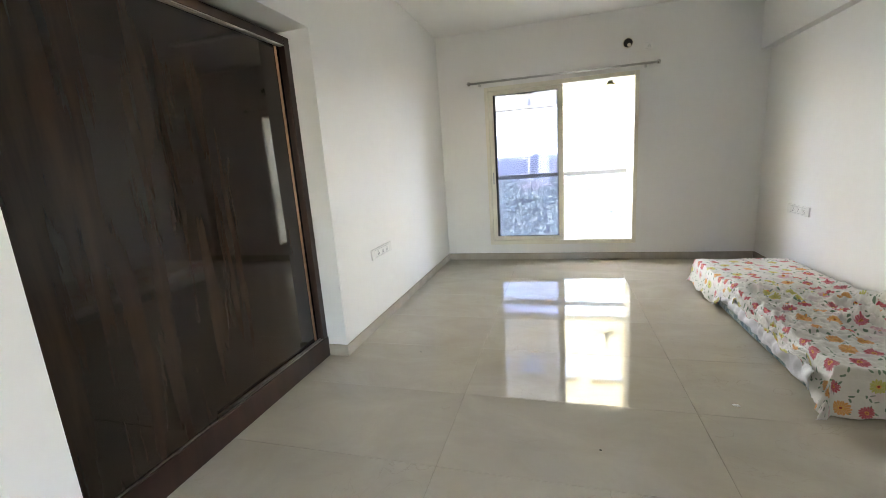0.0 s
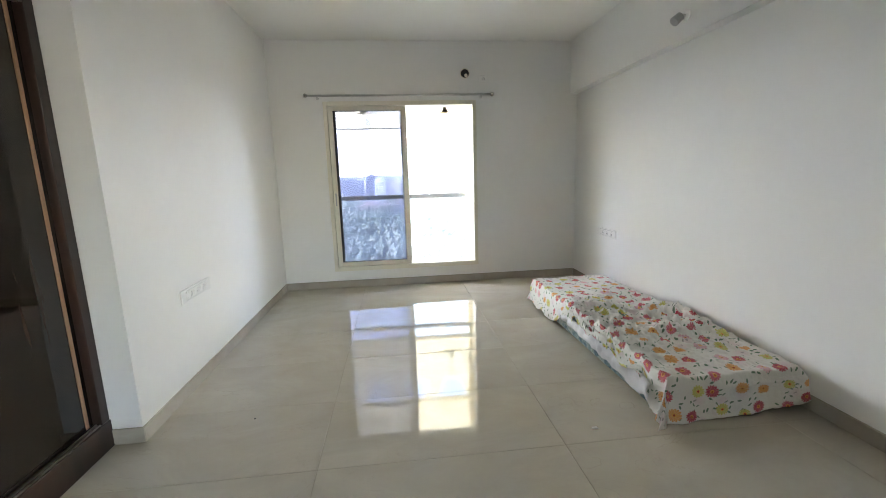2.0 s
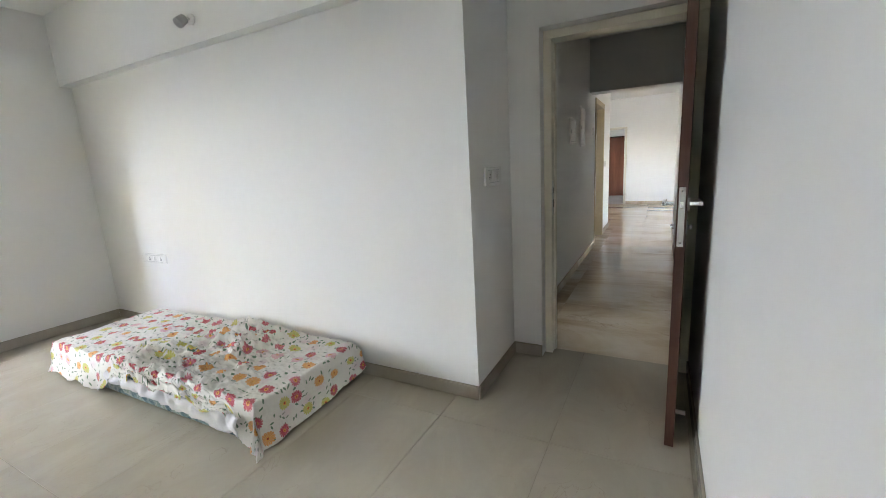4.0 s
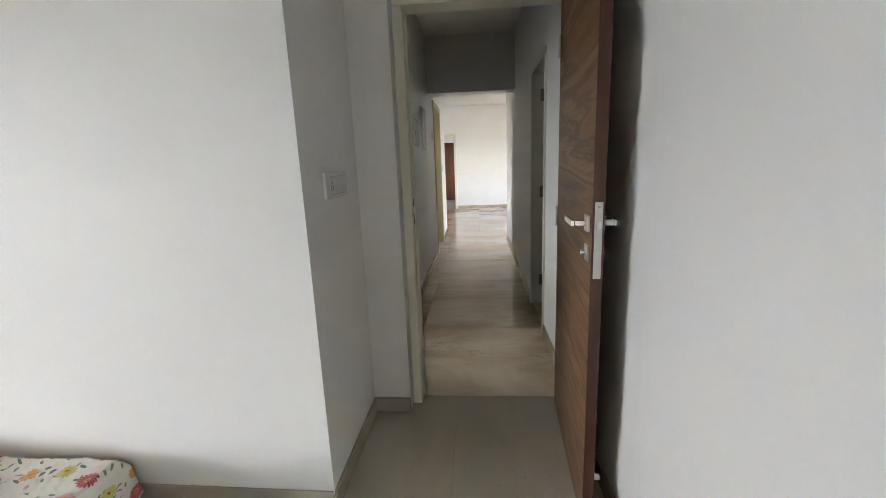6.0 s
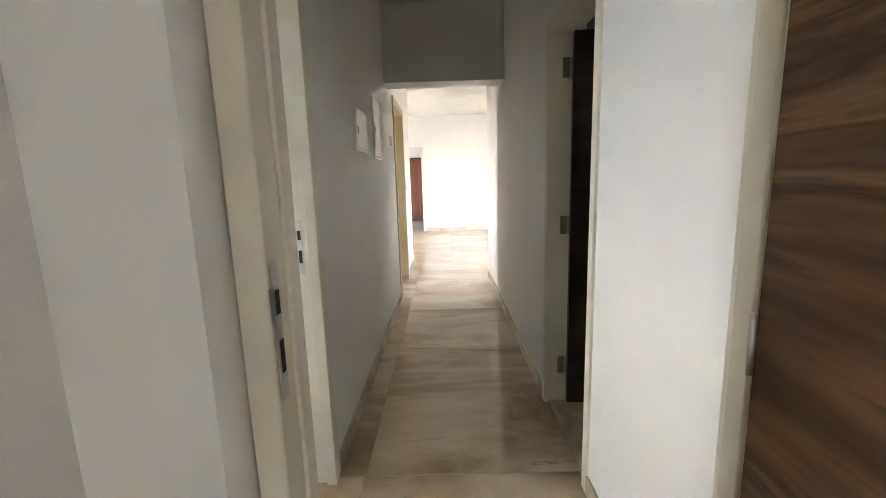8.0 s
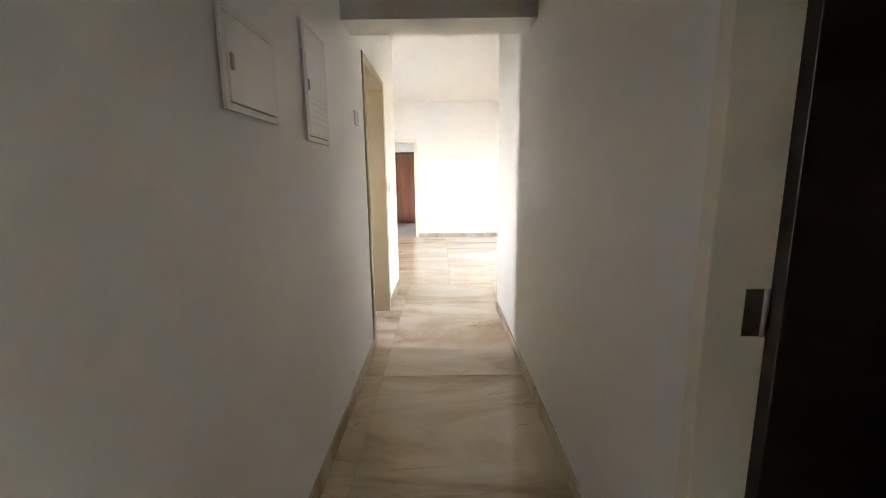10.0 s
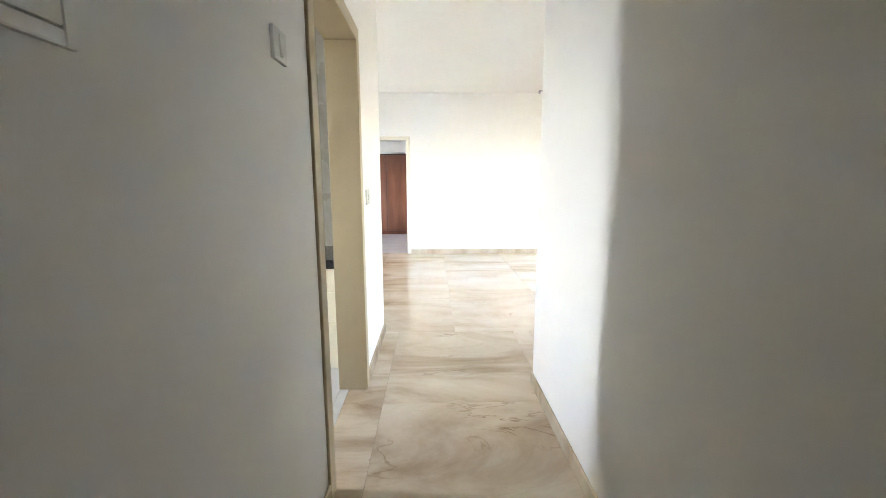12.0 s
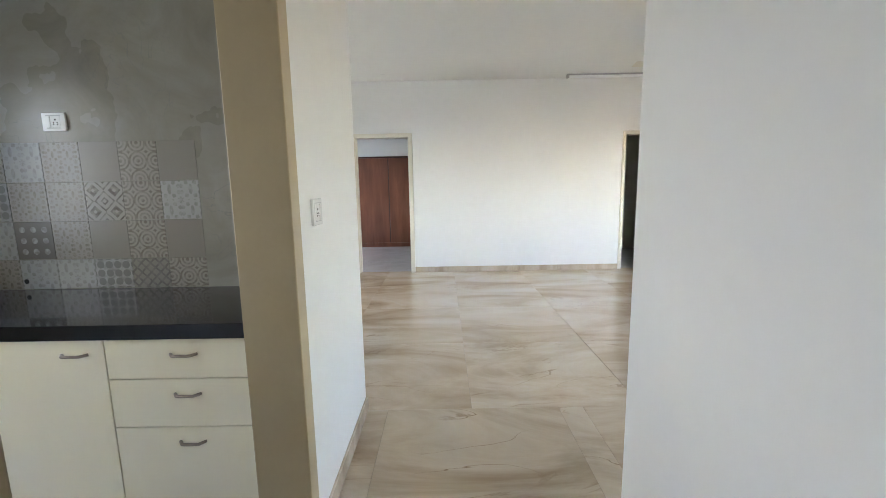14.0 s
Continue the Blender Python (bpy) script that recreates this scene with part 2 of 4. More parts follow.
def tube_bm(points, r, sides=12):
    """A round bar along a polyline."""
    bm = bmesh.new()
    rings = []
    pts = [Vector(p) for p in points]
    for i, p in enumerate(pts):
        d = (pts[min(i + 1, len(pts) - 1)] - pts[max(i - 1, 0)]).normalized()
        side = d.orthogonal().normalized()
        if rings and abs(d.z) < 0.95:
            side = d.cross(Vector((0, 0, 1))).normalized()
        up = d.cross(side)
        rings.append([bm.verts.new(p + r * (math.cos(a) * side + math.sin(a) * up)) for a in (2 * math.pi * k / sides for k in range(sides))])
    for a, b in zip(rings, rings[1:]):
        # match the start of each ring to its neighbour
        k0 = min(range(sides), key=lambda k: (b[k].co - a[0].co).length)
        flip = (b[(k0 + 1) % sides].co - a[1].co).length > (b[(k0 - 1) % sides].co - a[1].co).length
        bb = [b[(k0 - k if flip else k0 + k) % sides] for k in range(sides)]
        for k in range(sides):
            bm.faces.new((a[k], a[(k + 1) % sides], bb[(k + 1) % sides], bb[k]))
    bm.faces.new(rings[0])
    bm.faces.new(rings[-1])
    bmesh.ops.recalc_face_normals(bm, faces=bm.faces)
    return bm


def lathe_bm(profile, axis="Z", sides=24):
    """A turned body: profile of (radius, height)."""
    bm = bmesh.new()
    rings = []
    for r, h in profile:
        rings.append([bm.verts.new((r * math.cos(2 * math.pi * k / sides), r * math.sin(2 * math.pi * k / sides), h)) for k in range(sides)])
    for a, b in zip(rings, rings[1:]):
        for k in range(sides):
            bm.faces.new((a[k], a[(k + 1) % sides], b[(k + 1) % sides], b[k]))
    bm.faces.new(rings[0])
    bm.faces.new(rings[-1])
    bmesh.ops.recalc_face_normals(bm, faces=bm.faces)
    return bm


def mesh_of(name, bm, material, smooth=False):
    me = bpy.data.meshes.new(name)
    bm.to_mesh(me)
    bm.free()
    me.materials.append(material)
    if smooth:
        for p in me.polygons:
            p.use_smooth = True
    return me


def part(name, bm, material, parent=None, label="", smooth=False):
    ob = new(name, mesh_of(name, bm, material, smooth))
    ob.parent = parent
    return tagged(ob, label)


def thing(name, at, label, category, group="", kind="", turn=0):
    ob = new(name)
    ob.matrix_world = pose(*at, 0, 0, turn)
    return tagged(ob, label, category, group, kind)


def setting(name, bm, material, label="", category=""):
    return tagged(new(name, mesh_of(name, bm, material)), label, category, "", "structure")


# ------------------------------------------------------------------ plan
CEILING = 2.86
WX, EX = -1.237, 2.34          # bedroom west and east walls
NY = 6.587                     # window wall
RY = 2.523                     # north side of the entrance recess
SY = 1.437                     # south wall of bedroom and corridor
CY = 2.530                     # north wall of the corridor
DX = 3.007                     # wall of the bedroom door
KX = 9.02                      # end of the corridor's north wall
LX = 13.09                     # far wall of the living room
TOP = CEILING + 0.15


def wall_along_x(name, y0, y1, x0, x1, holes=(), z0=-0.02, z1=CEILING + 0.02, label="white painted plaster wall", material=None):
    bs, x = [], x0
    for a, b, lo, hi in sorted(holes):
        bs.append((x, a, y0, y1, z0, z1))
        if lo > z0:
            bs.append((a, b, y0, y1, z0, lo))
        bs.append((a, b, y0, y1, hi, z1))
        x = b
    bs.append((x, x1, y0, y1, z0, z1))
    return setting(name, boxes(*bs), material or PAINT, label, "wall")


def wall_along_y(name, x0, x1, y0, y1, holes=(), z0=-0.02, z1=CEILING + 0.02, label="white painted plaster wall", material=None):
    bs, y = [], y0
    for a, b, lo, hi in sorted(holes):
        bs.append((x0, x1, y, a, z0, z1))
        if lo > z0:
            bs.append((x0, x1, a, b, z0, lo))
        bs.append((x0, x1, a, b, hi, z1))
        y = b
    bs.append((x0, x1, y, y1, z0, z1))
    return setting(name, boxes(*bs), material or PAINT, label, "wall")


# bedroom
wall_along_x("wall_north", NY, NY + 0.2, -1.7, 3.1, [(-0.647, 1.135, 0.205, 2.2)], label="white painted plaster wall around a sliding window")
setting("wall_west", boxes((-1.62, WX, 3.63, NY, -0.02, CEILING + 0.02), (-1.62, WX, 1.92, 3.63, 2.2, CEILING + 0.02), (-1.62, WX, -0.2, 1.92, -0.02, CEILING + 0.02)),
        PAINT, "white painted wall with an alcove for the wardrobe", "wall")
wall_along_y("wall_alcove_back", -2.22, -2.06, 1.7, 3.9)
wall_along_x("wall_alcove_north", 3.64, 3.8, -2.06, -1.62)
wall_along_x("wall_alcove_south", 1.76, 1.91, -2.06, -1.62)
wall_along_y("wall_east", EX, EX + 0.16, RY + 0.2, NY)
wall_along_x("wall_recess", RY, RY + 0.2, EX, 3.2, label="white painted return wall beside the bedroom door")
setting("beam_east", boxes((2.25, EX - 0.001, RY, NY, 2.262, CEILING)), PAINT, "white painted beam under the ceiling", "beam")
setting("wall_bedroom_door", boxes((DX, DX + 0.225, 2.322, RY, -0.02, CEILING + 0.02), (DX, DX + 0.225, SY, 2.322, 2.13, CEILING + 0.02)), PAINT, "white painted wall around the bedroom door", "wall")
wall_along_x("wall_south", SY - 0.2, SY, 0.75, 8.03, [(4.042, 4.823, -0.02, 2.1)], label="white painted wall along the bedroom and corridor")
# dressing passage behind the start of the walk
wall_along_y("wall_dressing_east", 1.95, 2.1, -2.4, SY - 0.2)
wall_along_y("wall_dressing_west", -1.62, -1.45, -2.4, -0.2)
# unseen wall; its window opening is made up to hold the fill lamp
wall_along_x("wall_dressing_south", -2.55, -2.4, -1.62, 2.1, [(0.6, 1.8, 0.7, 2.3)])
# corridor
wall_along_x("wall_corridor_north", CY, CY + 0.16, DX + 0.225, KX, [(3.3, 4.204, -0.02, 2.13), (7.027, 8.069, -0.02, 2.205)], label="white painted corridor wall with two door openings")
setting("beam_corridor", boxes((6.445, 6.71, SY, CY, 2.195, CEILING)), PAINT, "white painted beam across the corridor", "beam")
# second bedroom
wall_along_y("wall_second_bedroom_east", 6.20, 6.43, CY + 0.16, 6.4)
wall_along_x("wall_second_bedroom_north", 6.4, 6.55, 2.5, 6.43, [(3.3, 4.4, 0.95, 2.1)])
# bathroom beyond the dark door
wall_along_y("wall_bath_west", 3.6, 3.72, -0.8, SY - 0.2, material=WALLTILE, label="grey tiled bathroom wall")
wall_along_y("wall_bath_east", 5.6, 5.72, -0.8, SY - 0.2, material=WALLTILE, label="grey tiled bathroom wall")
wall_along_x("wall_bath_south", -0.95, -0.8, 3.6, 5.72, material=WALLTILE, label="grey tiled bathroom wall")
# kitchen
wall_along_y("wall_kitchen_east", 8.895, 9.0, CY + 0.16, 5.4, material=WALLTILE, label="grey cloudy tiled kitchen wall")
wall_along_x("wall_kitchen_north", 5.4, 5.55, 6.43, 9.0, [(7.1, 7.62, 0.95, 2.15)], material=WALLTILE, label="grey tiled kitchen wall")
wall_along_y("wall_kitchen_west", 6.432, 6.52, CY + 0.16, 5.4)
# living room
wall_along_y("wall_living_far", LX, LX + 0.15, -3.6, 6.1, [(-1.48, -0.65, -0.02, 2.1), (2.50, 3.42, -0.02, 2.12)], label="white painted living room wall with two door openings")
wall_along_x("wall_living_south", -3.75, -3.6, 7.5, LX + 0.15, [(9.1, 10.5, 0.85, 2.25)])
wall_along_x("wall_living_north", 6.1, 6.25, 9.0, 16.9, [(9.75, 11.0, 0.85, 2.15), (14.0, 15.2, 0.9, 2.0)])
wall_along_y("wall_living_west", 7.88, 8.03, -3.6, SY - 0.2)
wall_along_y("wall_living_northwest", 9.002, KX, CY + 0.16, 6.1)
# third bedroom, and the dim space behind the other opening
wall_along_x("wall_third_bedroom_south", 1.2, 1.35, LX + 0.15, 16.9)
wall_along_y("wall_third_bedroom_east", 16.75, 16.9, 1.35, 6.1)
wall_along_y("wall_passage_east", 15.2, 15.35, -3.6, 1.2)
wall_along_x("wall_passage_south", -3.75, -3.6, LX + 0.15, 15.35)

setting("ceiling", boxes((-2.3, 6.459, -2.6, NY + 0.2, CEILING, TOP)), CEIL, "white painted flat ceiling", "ceiling")
setting("ceiling_living", boxes((6.46, 17.0, -3.8, 6.3, CEILING, TOP)), CEIL, "white painted flat living room ceiling", "ceiling")


def out_of_square(*names):
    """The bedroom's east wall is a degree out of square with the others."""
    for name in names:
        for v in bpy.data.objects[name].data.vertices:
            if 2.2 < v.co.x < 2.6 and v.co.y > 2.45:
                v.co.x += -0.004 + max(v.co.y - RY, 0) * 0.015


out_of_square("wall_east", "beam_east", "wall_recess")

# ------------------------------------------------------------------ doors and windows of the setting
def frame_y(name, x0, x1, y0, y1, z1, w, parent_label, foot=0.0):
    """A door frame in a wall that runs along y: opening y0..y1 outside measure."""
    t = thing(name, ((x0 + x1) / 2, (y0 + y1) / 2, foot), parent_label, "door frame", kind="structure")
    ox, oy = (x0 + x1) / 2, (y0 + y1) / 2
    d = (x1 - x0) / 2
    for a, b in ((y0, y0 + w), (y1 - w, y1)):
        part("jamb", boxes((-d, d, a - oy, b - oy, 0, z1 - w), bevel=0.004), CREAM, t)
        c = b if a == y0 else a
        s = 0.009 if a == y0 else -0.009
        part("door_stop", boxes((-d + 0.065, d - 0.025, min(c, c + s) - oy, max(c, c + s) - oy, 0, z1 - w - 0.014), bevel=0.003), CREAM, t)
    part("head", boxes((-d, d, y0 - oy, y1 - oy, z1 - w, z1), bevel=0.004), CREAM, t)
    return t


def frame_x(name, y0, y1, x0, x1, z1, w, parent_label, stop=(0.06, 0.1), paint=CREAM):
    """A door frame in a wall that runs along x."""
    ox, oy = (x0 + x1) / 2, (y0 + y1) / 2
    t = thing(name, (ox, oy, 0), parent_label, "door frame", kind="structure")
    d = (y1 - y0) / 2
    for a, b in ((x0, x0 + w), (x1 - w, x1)):
        part("jamb", boxes((a - ox, b - ox, -d, d, 0, z1 - w), bevel=0.004), paint, t)
        c = b if a == x0 else a
        s = 0.014 if a == x0 else -0.014
        if stop:
            part("door_stop", boxes((min(c, c + s) - ox, max(c, c + s) - ox, -d + stop[0], -d + stop[1], 0, z1 - w - 0.014), bevel=0.003), paint, t)
    part("head", boxes((x0 - ox, x1 - ox, -d, d, z1 - w, z1), bevel=0.004), paint, t)
    return t


def strike_plate(parent, m):
    """Steel strike plate with lip and two dark slots, in the plane x = 0 facing -x."""
    p = part("strike_plate", boxes((-0.002, 0.001, -0.012, 0.012, -0.11, 0.11), (-0.0024, 0.001, 0.012, 0.028, 0.02, 0.075), bevel=0.0008, segments=1), STEEL, parent, "worn steel strike plate")
    p.matrix_parent_inverse = Matrix.Identity(4)
    p.matrix_basis = m
    for z0, z1 in ((0.03, 0.068), (-0.065, -0.012)):
        part("slot", boxes((-0.0032, 0.0, -0.006, 0.007, z0, z1)), BLACK_HOLE, p)
    return p


f1 = frame_y("door_frame_1", 3.085, 3.222, SY + 0.003, 2.319, 2.127, 0.05, "cream painted wooden frame of the bedroom door")
strike_plate(f1, pose(-0.052, 0.3865, 1.10, 0, 0, 90))
f2 = frame_x("door_frame_2", CY - 0.012, CY + 0.085, 3.303, 4.201, 2.127, 0.06, "cream painted wooden frame of a doorway without its door", stop=(0.0, 0.045))
for _x0, _x1 in ((-0.449, -0.391), (0.391, 0.449)):
    part("plaster_reveal", boxes((_x0, _x1, 0.0487, 0.124, 0, 2.067)), PAINT, f2, "white plastered reveal")
part("plaster_reveal", boxes((-0.449, 0.449, 0.0487, 0.124, 2.0675, 2.127)), PAINT, f2)
strike_plate(f2, pose(0.388, 0.026, 1.07))
f3 = frame_x("door_frame_3", SY - 0.15, SY + 0.012, 4.045, 4.82, 2.097, 0.048, "cream painted wooden frame of the bathroom door", stop=None)
part("threshold", boxes((-0.385, 0.385, -0.145, 0.056, 0, 0.012), bevel=0.003), SKIRT_COR, f3, "beige stone threshold")
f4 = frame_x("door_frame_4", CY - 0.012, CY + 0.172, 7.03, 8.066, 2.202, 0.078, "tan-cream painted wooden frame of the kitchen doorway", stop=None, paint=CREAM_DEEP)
f5 = frame_y("door_frame_5", LX - 0.012, LX + 0.162, 2.503, 3.417, 2.117, 0.06, "cream painted wooden frame of the far bedroom doorway")
f6 = frame_y("door_frame_6", LX - 0.012, LX + 0.162, -1.477, -0.653, 2.097, 0.05, "cream painted wooden frame of a dim doorway")


def door_handle(parent, at, side):
    """Lever on a square rose, with a keyhole plate under it; side: +1 or -1 along y."""
    x, y, z = at
    s = side
    h = part("lever_handle", boxes((-0.009, 0.009, min(0.005 * s, 0.046 * s), max(0.005 * s, 0.046 * s), -0.009, 0.009), (-0.011, 0.128, min(0.044 * s, 0.058 * s), max(0.044 * s, 0.058 * s), -0.010, 0.010), bevel=0.003), CHROME, parent, "polished chrome lever handle")
    h.location = at
    part("rose", boxes((-0.027, 0.027, min(0, 0.009 * s), max(0, 0.009 * s), -0.027, 0.027), bevel=0.002), STEEL, h)
    k = part("keyhole_plate", boxes((-0.025, 0.025, min(0, 0.006 * s), max(0, 0.006 * s), -0.028, 0.028), bevel=0.002), STEEL, parent, "square brushed steel keyhole plate")
    k.location = (x + 0.003, y, z - 0.10)
    part("thumb_turn", tube_bm([(0, 0.004 * s, 0), (0, 0.022 * s, 0)], 0.010, 12), CHROME, k, smooth=True)


def bedroom_door():
    d = thing("door_1", (3.09, 1.508, 0.008), "walnut veneer door standing open with steel lever handle", "door", kind="structure", turn=-3.2)
    part("leaf", boxes((-0.800, 0.012, -0.019, 0.019, 0, 2.05), bevel=0.0015, segments=1), WALNUT, d)
    part("edge_strip", boxes((-0.8025, -0.8001, -0.0185, 0.0185, 0.001, 2.049)), WALNUT_EDGE, d, "dark reddish-brown door edge")
    lock = part("lock_faceplate", boxes((-0.8055, -0.8026, -0.012, 0.012, 0.95, 1.198), bevel=0.0006, segments=1), STEEL, d, "steel lock faceplate")
    part("latch_bolt", boxes((-0.817, -0.8056, -0.007, 0.007, 1.112, 1.14), bevel=0.002), CHROME, lock)
    for z in (0.965, 1.183):
        part("screw", boxes((-0.8065, -0.8056, -0.004, 0.004, z - 0.004, z + 0.004), bevel=0.0004, segments=1), CHROME, lock)
    door_handle(d, (-0.745, 0.019, 1.125), 1)
    door_handle(d, (-0.745, -0.019, 1.125), -1)
    for z in (0.25, 1.05, 1.85):
        part("hinge", tube_bm([(0.014, 0.022, z - 0.05), (0.014, 0.022, z + 0.05)], 0.006, 10), STEEL, d, smooth=True)
    part("door_stopper", tube_bm([(-0.705, -0.019, 0.13), (-0.705, -0.06, 0.13)], 0.011, 12), PLASTIC, d, "white door stopper", True)


bedroom_door()


def bath_door():
    d = thing("door_2", (4.772, 1.322, 0.016), "espresso brown veneer bathroom door standing open", "door", kind="structure", turn=-2)
    part("leaf", boxes((-0.036, 0, -0.70, 0, 0, 2.03), bevel=0.0015, segments=1), ESPRESSO, d)
    for z in (0.22, 1.04, 1.86):
        h = part("hinge", tube_bm([(-0.002, 0.008, z - 0.05), (-0.002, 0.008, z + 0.05)], 0.007, 10), STEEL, d, "steel butt hinge", True)
        part("hinge_leaf", boxes((-0.004, 0.0015, 0.012, 0.05, z - 0.05, z + 0.05)), BRONZE, h)


bath_door()


def sliding_window():
    w = thing("window_1", (0.244, NY + 0.03, 0.205), "cream aluminium sliding window with one half slid open", "window", kind="structure")
    X0, X1, H = -0.891, 0.891, 1.995
    part("window_frame", boxes((X0, X0 + 0.045, -0.05, 0.13, 0, H), (X1 - 0.045, X1, -0.05, 0.13, 0, H), (X0 + 0.045, X1 - 0.045, -0.05, 0.13, 0, 0.055), (X0 + 0.045, X1 - 0.045, -0.05, 0.13, H - 0.05, H), bevel=0.004, segments=1), ALU, w)
    # inner sash in front of the other
    s = part("sash", boxes((X0 + 0.046, X0 + 0.10, -0.02, 0.012, 0.056, H - 0.051), (-0.005, 0.057, -0.02, 0.012, 0.056, H - 0.051), (X0 + 0.10, -0.005, -0.02, 0.012, 0.056, 0.105), (X0 + 0.10, -0.005, -0.02, 0.012, H - 0.10, H - 0.051), bevel=0.003, segments=1), ALU, w)
    p = part("pane", boxes((X0 + 0.10, -0.005, -0.007, -0.001, 0.105, H - 0.10)), TINTED, s, "blue tinted glass pane")
    p.visible_shadow = False
    part("gasket", boxes((X0 + 0.10, X0 + 0.128, -0.012, 0.010, 0.105, H - 0.10), (X0 + 0.128, -0.005, -0.012, 0.010, H - 0.108, H - 0.10), (X0 + 0.128, -0.005, -0.012, 0.010, 0.105, 0.112)), DARK, s, "black rubber gasket")
    part("pull_handle", boxes((X0 + 0.066, X0 + 0.08, -0.028, -0.0205, 0.80, 0.95), bevel=0.002), PLASTIC_GREY, s)
    # the second sash, slid behind the first
    s2 = part("sash", boxes((X0 + 0.046, X0 + 0.09, 0.04, 0.072, 0.056, H - 0.051), (-0.02, 0.035, 0.04, 0.072, 0.056, H - 0.051), (X0 + 0.09, -0.02, 0.04, 0.072, 0.056, 0.10), (X0 + 0.09, -0.02, 0.04, 0.072, H - 0.095, H - 0.051), bevel=0.003, segments=1), ALU, w)
    part("track", boxes((X0 + 0.046, X1 - 0.046, 0.018, 0.022, 0.056, 0.068)), STEEL, w)
    return w


sliding_window()


# ------------------------------------------------------------------ skirting
def skirting(name, runs, material, label, h=0.085, t=0.012):
    """runs: boxes given by ends and the side the skirting stands proud on."""
    bs = []
    for x0, x1, y0, y1 in runs:
        bs.append((x0, x1, y0, y1, 0.0, h))
    return setting(name, boxes(*bs, bevel=0.002, segments=1), material, label, "skirting")


T = 0.012
skirting("baseboard", [(WX, WX + T, 3.63, NY), (WX + T, EX - T, NY - T, NY), (EX - T, EX, RY, NY - T), (EX, DX - T, RY - T, RY), (DX - T, DX, 2.322, RY),
                       (-1.388, WX + T, 3.63 - T, 3.63), (0.75, 3.083, SY, SY + T), (WX, WX + T, -0.2, 1.92)], SKIRT_BED, "grey-beige stone tile skirting in the bedroom")
out_of_square("baseboard")
skirting("baseboard_corridor", [(4.204, 7.027, CY - T, CY), (8.069, KX, CY - T, CY), (KX, KX + T, CY - T, 6.1), (3.24, 4.042, SY, SY + T), (4.823, 8.03, SY, SY + T), (8.03, 8.03 + T, -3.6, SY + T),
                                (LX - T, LX, -0.65, 2.50), (LX - T, LX, 3.42, 6.1), (LX - T, LX, -3.6, -1.48)], SKIRT_COR, "beige marble tile skirting")
skirting("baseboard_second_bedroom", [(6.20 - T, 6.20, CY + 0.16, 6.4)], SKIRT_BED, "grey-beige stone tile skirting")


# ------------------------------------------------------------------ bedroom things
def wardrobe():
    w = thing("wardrobe", (-1.39, 1.925, 0.0), "dark glossy brown sliding-door wardrobe built into an alcove", "wardrobe")
    W, H = 1.70, 2.155
    part("plinth", boxes((-0.02, 0.012, 0, W, 0, 0.145), bevel=0.003), LACQ_MATT, w, "dark brown plinth board")
    part("side_stile", boxes((-0.06, 0.006, W - 0.055, W, 0.145, H), bevel=0.003), LACQ_MATT, w)
    part("side_stile", boxes((-0.06, 0.006, 0, 0.055, 0.145, H), bevel=0.003), LACQ_MATT, w)
    part("top_rail", boxes((-0.06, 0.006, 0.055, W - 0.055, H - 0.05, H), bevel=0.003), LACQ_MATT, w)
    part("carcass", boxes((-0.64, -0.62, 0, W, 0, H), (-0.62, -0.06, 0, 0.02, 0, H), (-0.62, -0.06, W - 0.02, W, 0, H), (-0.62, -0.06, 0.02, W - 0.02, H - 0.02, H)), LACQ_MATT, w)
    d1 = part("sliding_door", boxes((-0.055, -0.035, 0.62, W - 0.056, 0.150, H - 0.052), bevel=0.0015, segments=1), LACQ, w, "glossy dark brown sliding door")
    part("edge_strip", boxes((-0.0349, -0.030, W - 0.105, W - 0.085, 0.155, H - 0.06), bevel=0.001, segments=1), COPPER, d1, "copper-coloured edge strip")
    d2 = part("sliding_door", boxes((-0.030, -0.010, 0.056, 0.69, 0.150, H - 0.052), bevel=0.0015, segments=1), LACQ, w, "glossy dark brown sliding door")
    part("bottom_track", boxes((-0.024, -0.016, 0.695, W - 0.056, 0.1452, 0.153), (-0.006, 0.002, 0.056, W - 0.056, 0.1452, 0.150)), STEEL, w, "steel sliding track")
    part("top_track", boxes((-0.030, -0.012, 0.695, W - 0.056, H - 0.058, H - 0.0505), (-0.008, 0.004, 0.056, W - 0.056, H - 0.056, H - 0.0505)), STEEL, w, "steel sliding track")


wardrobe()


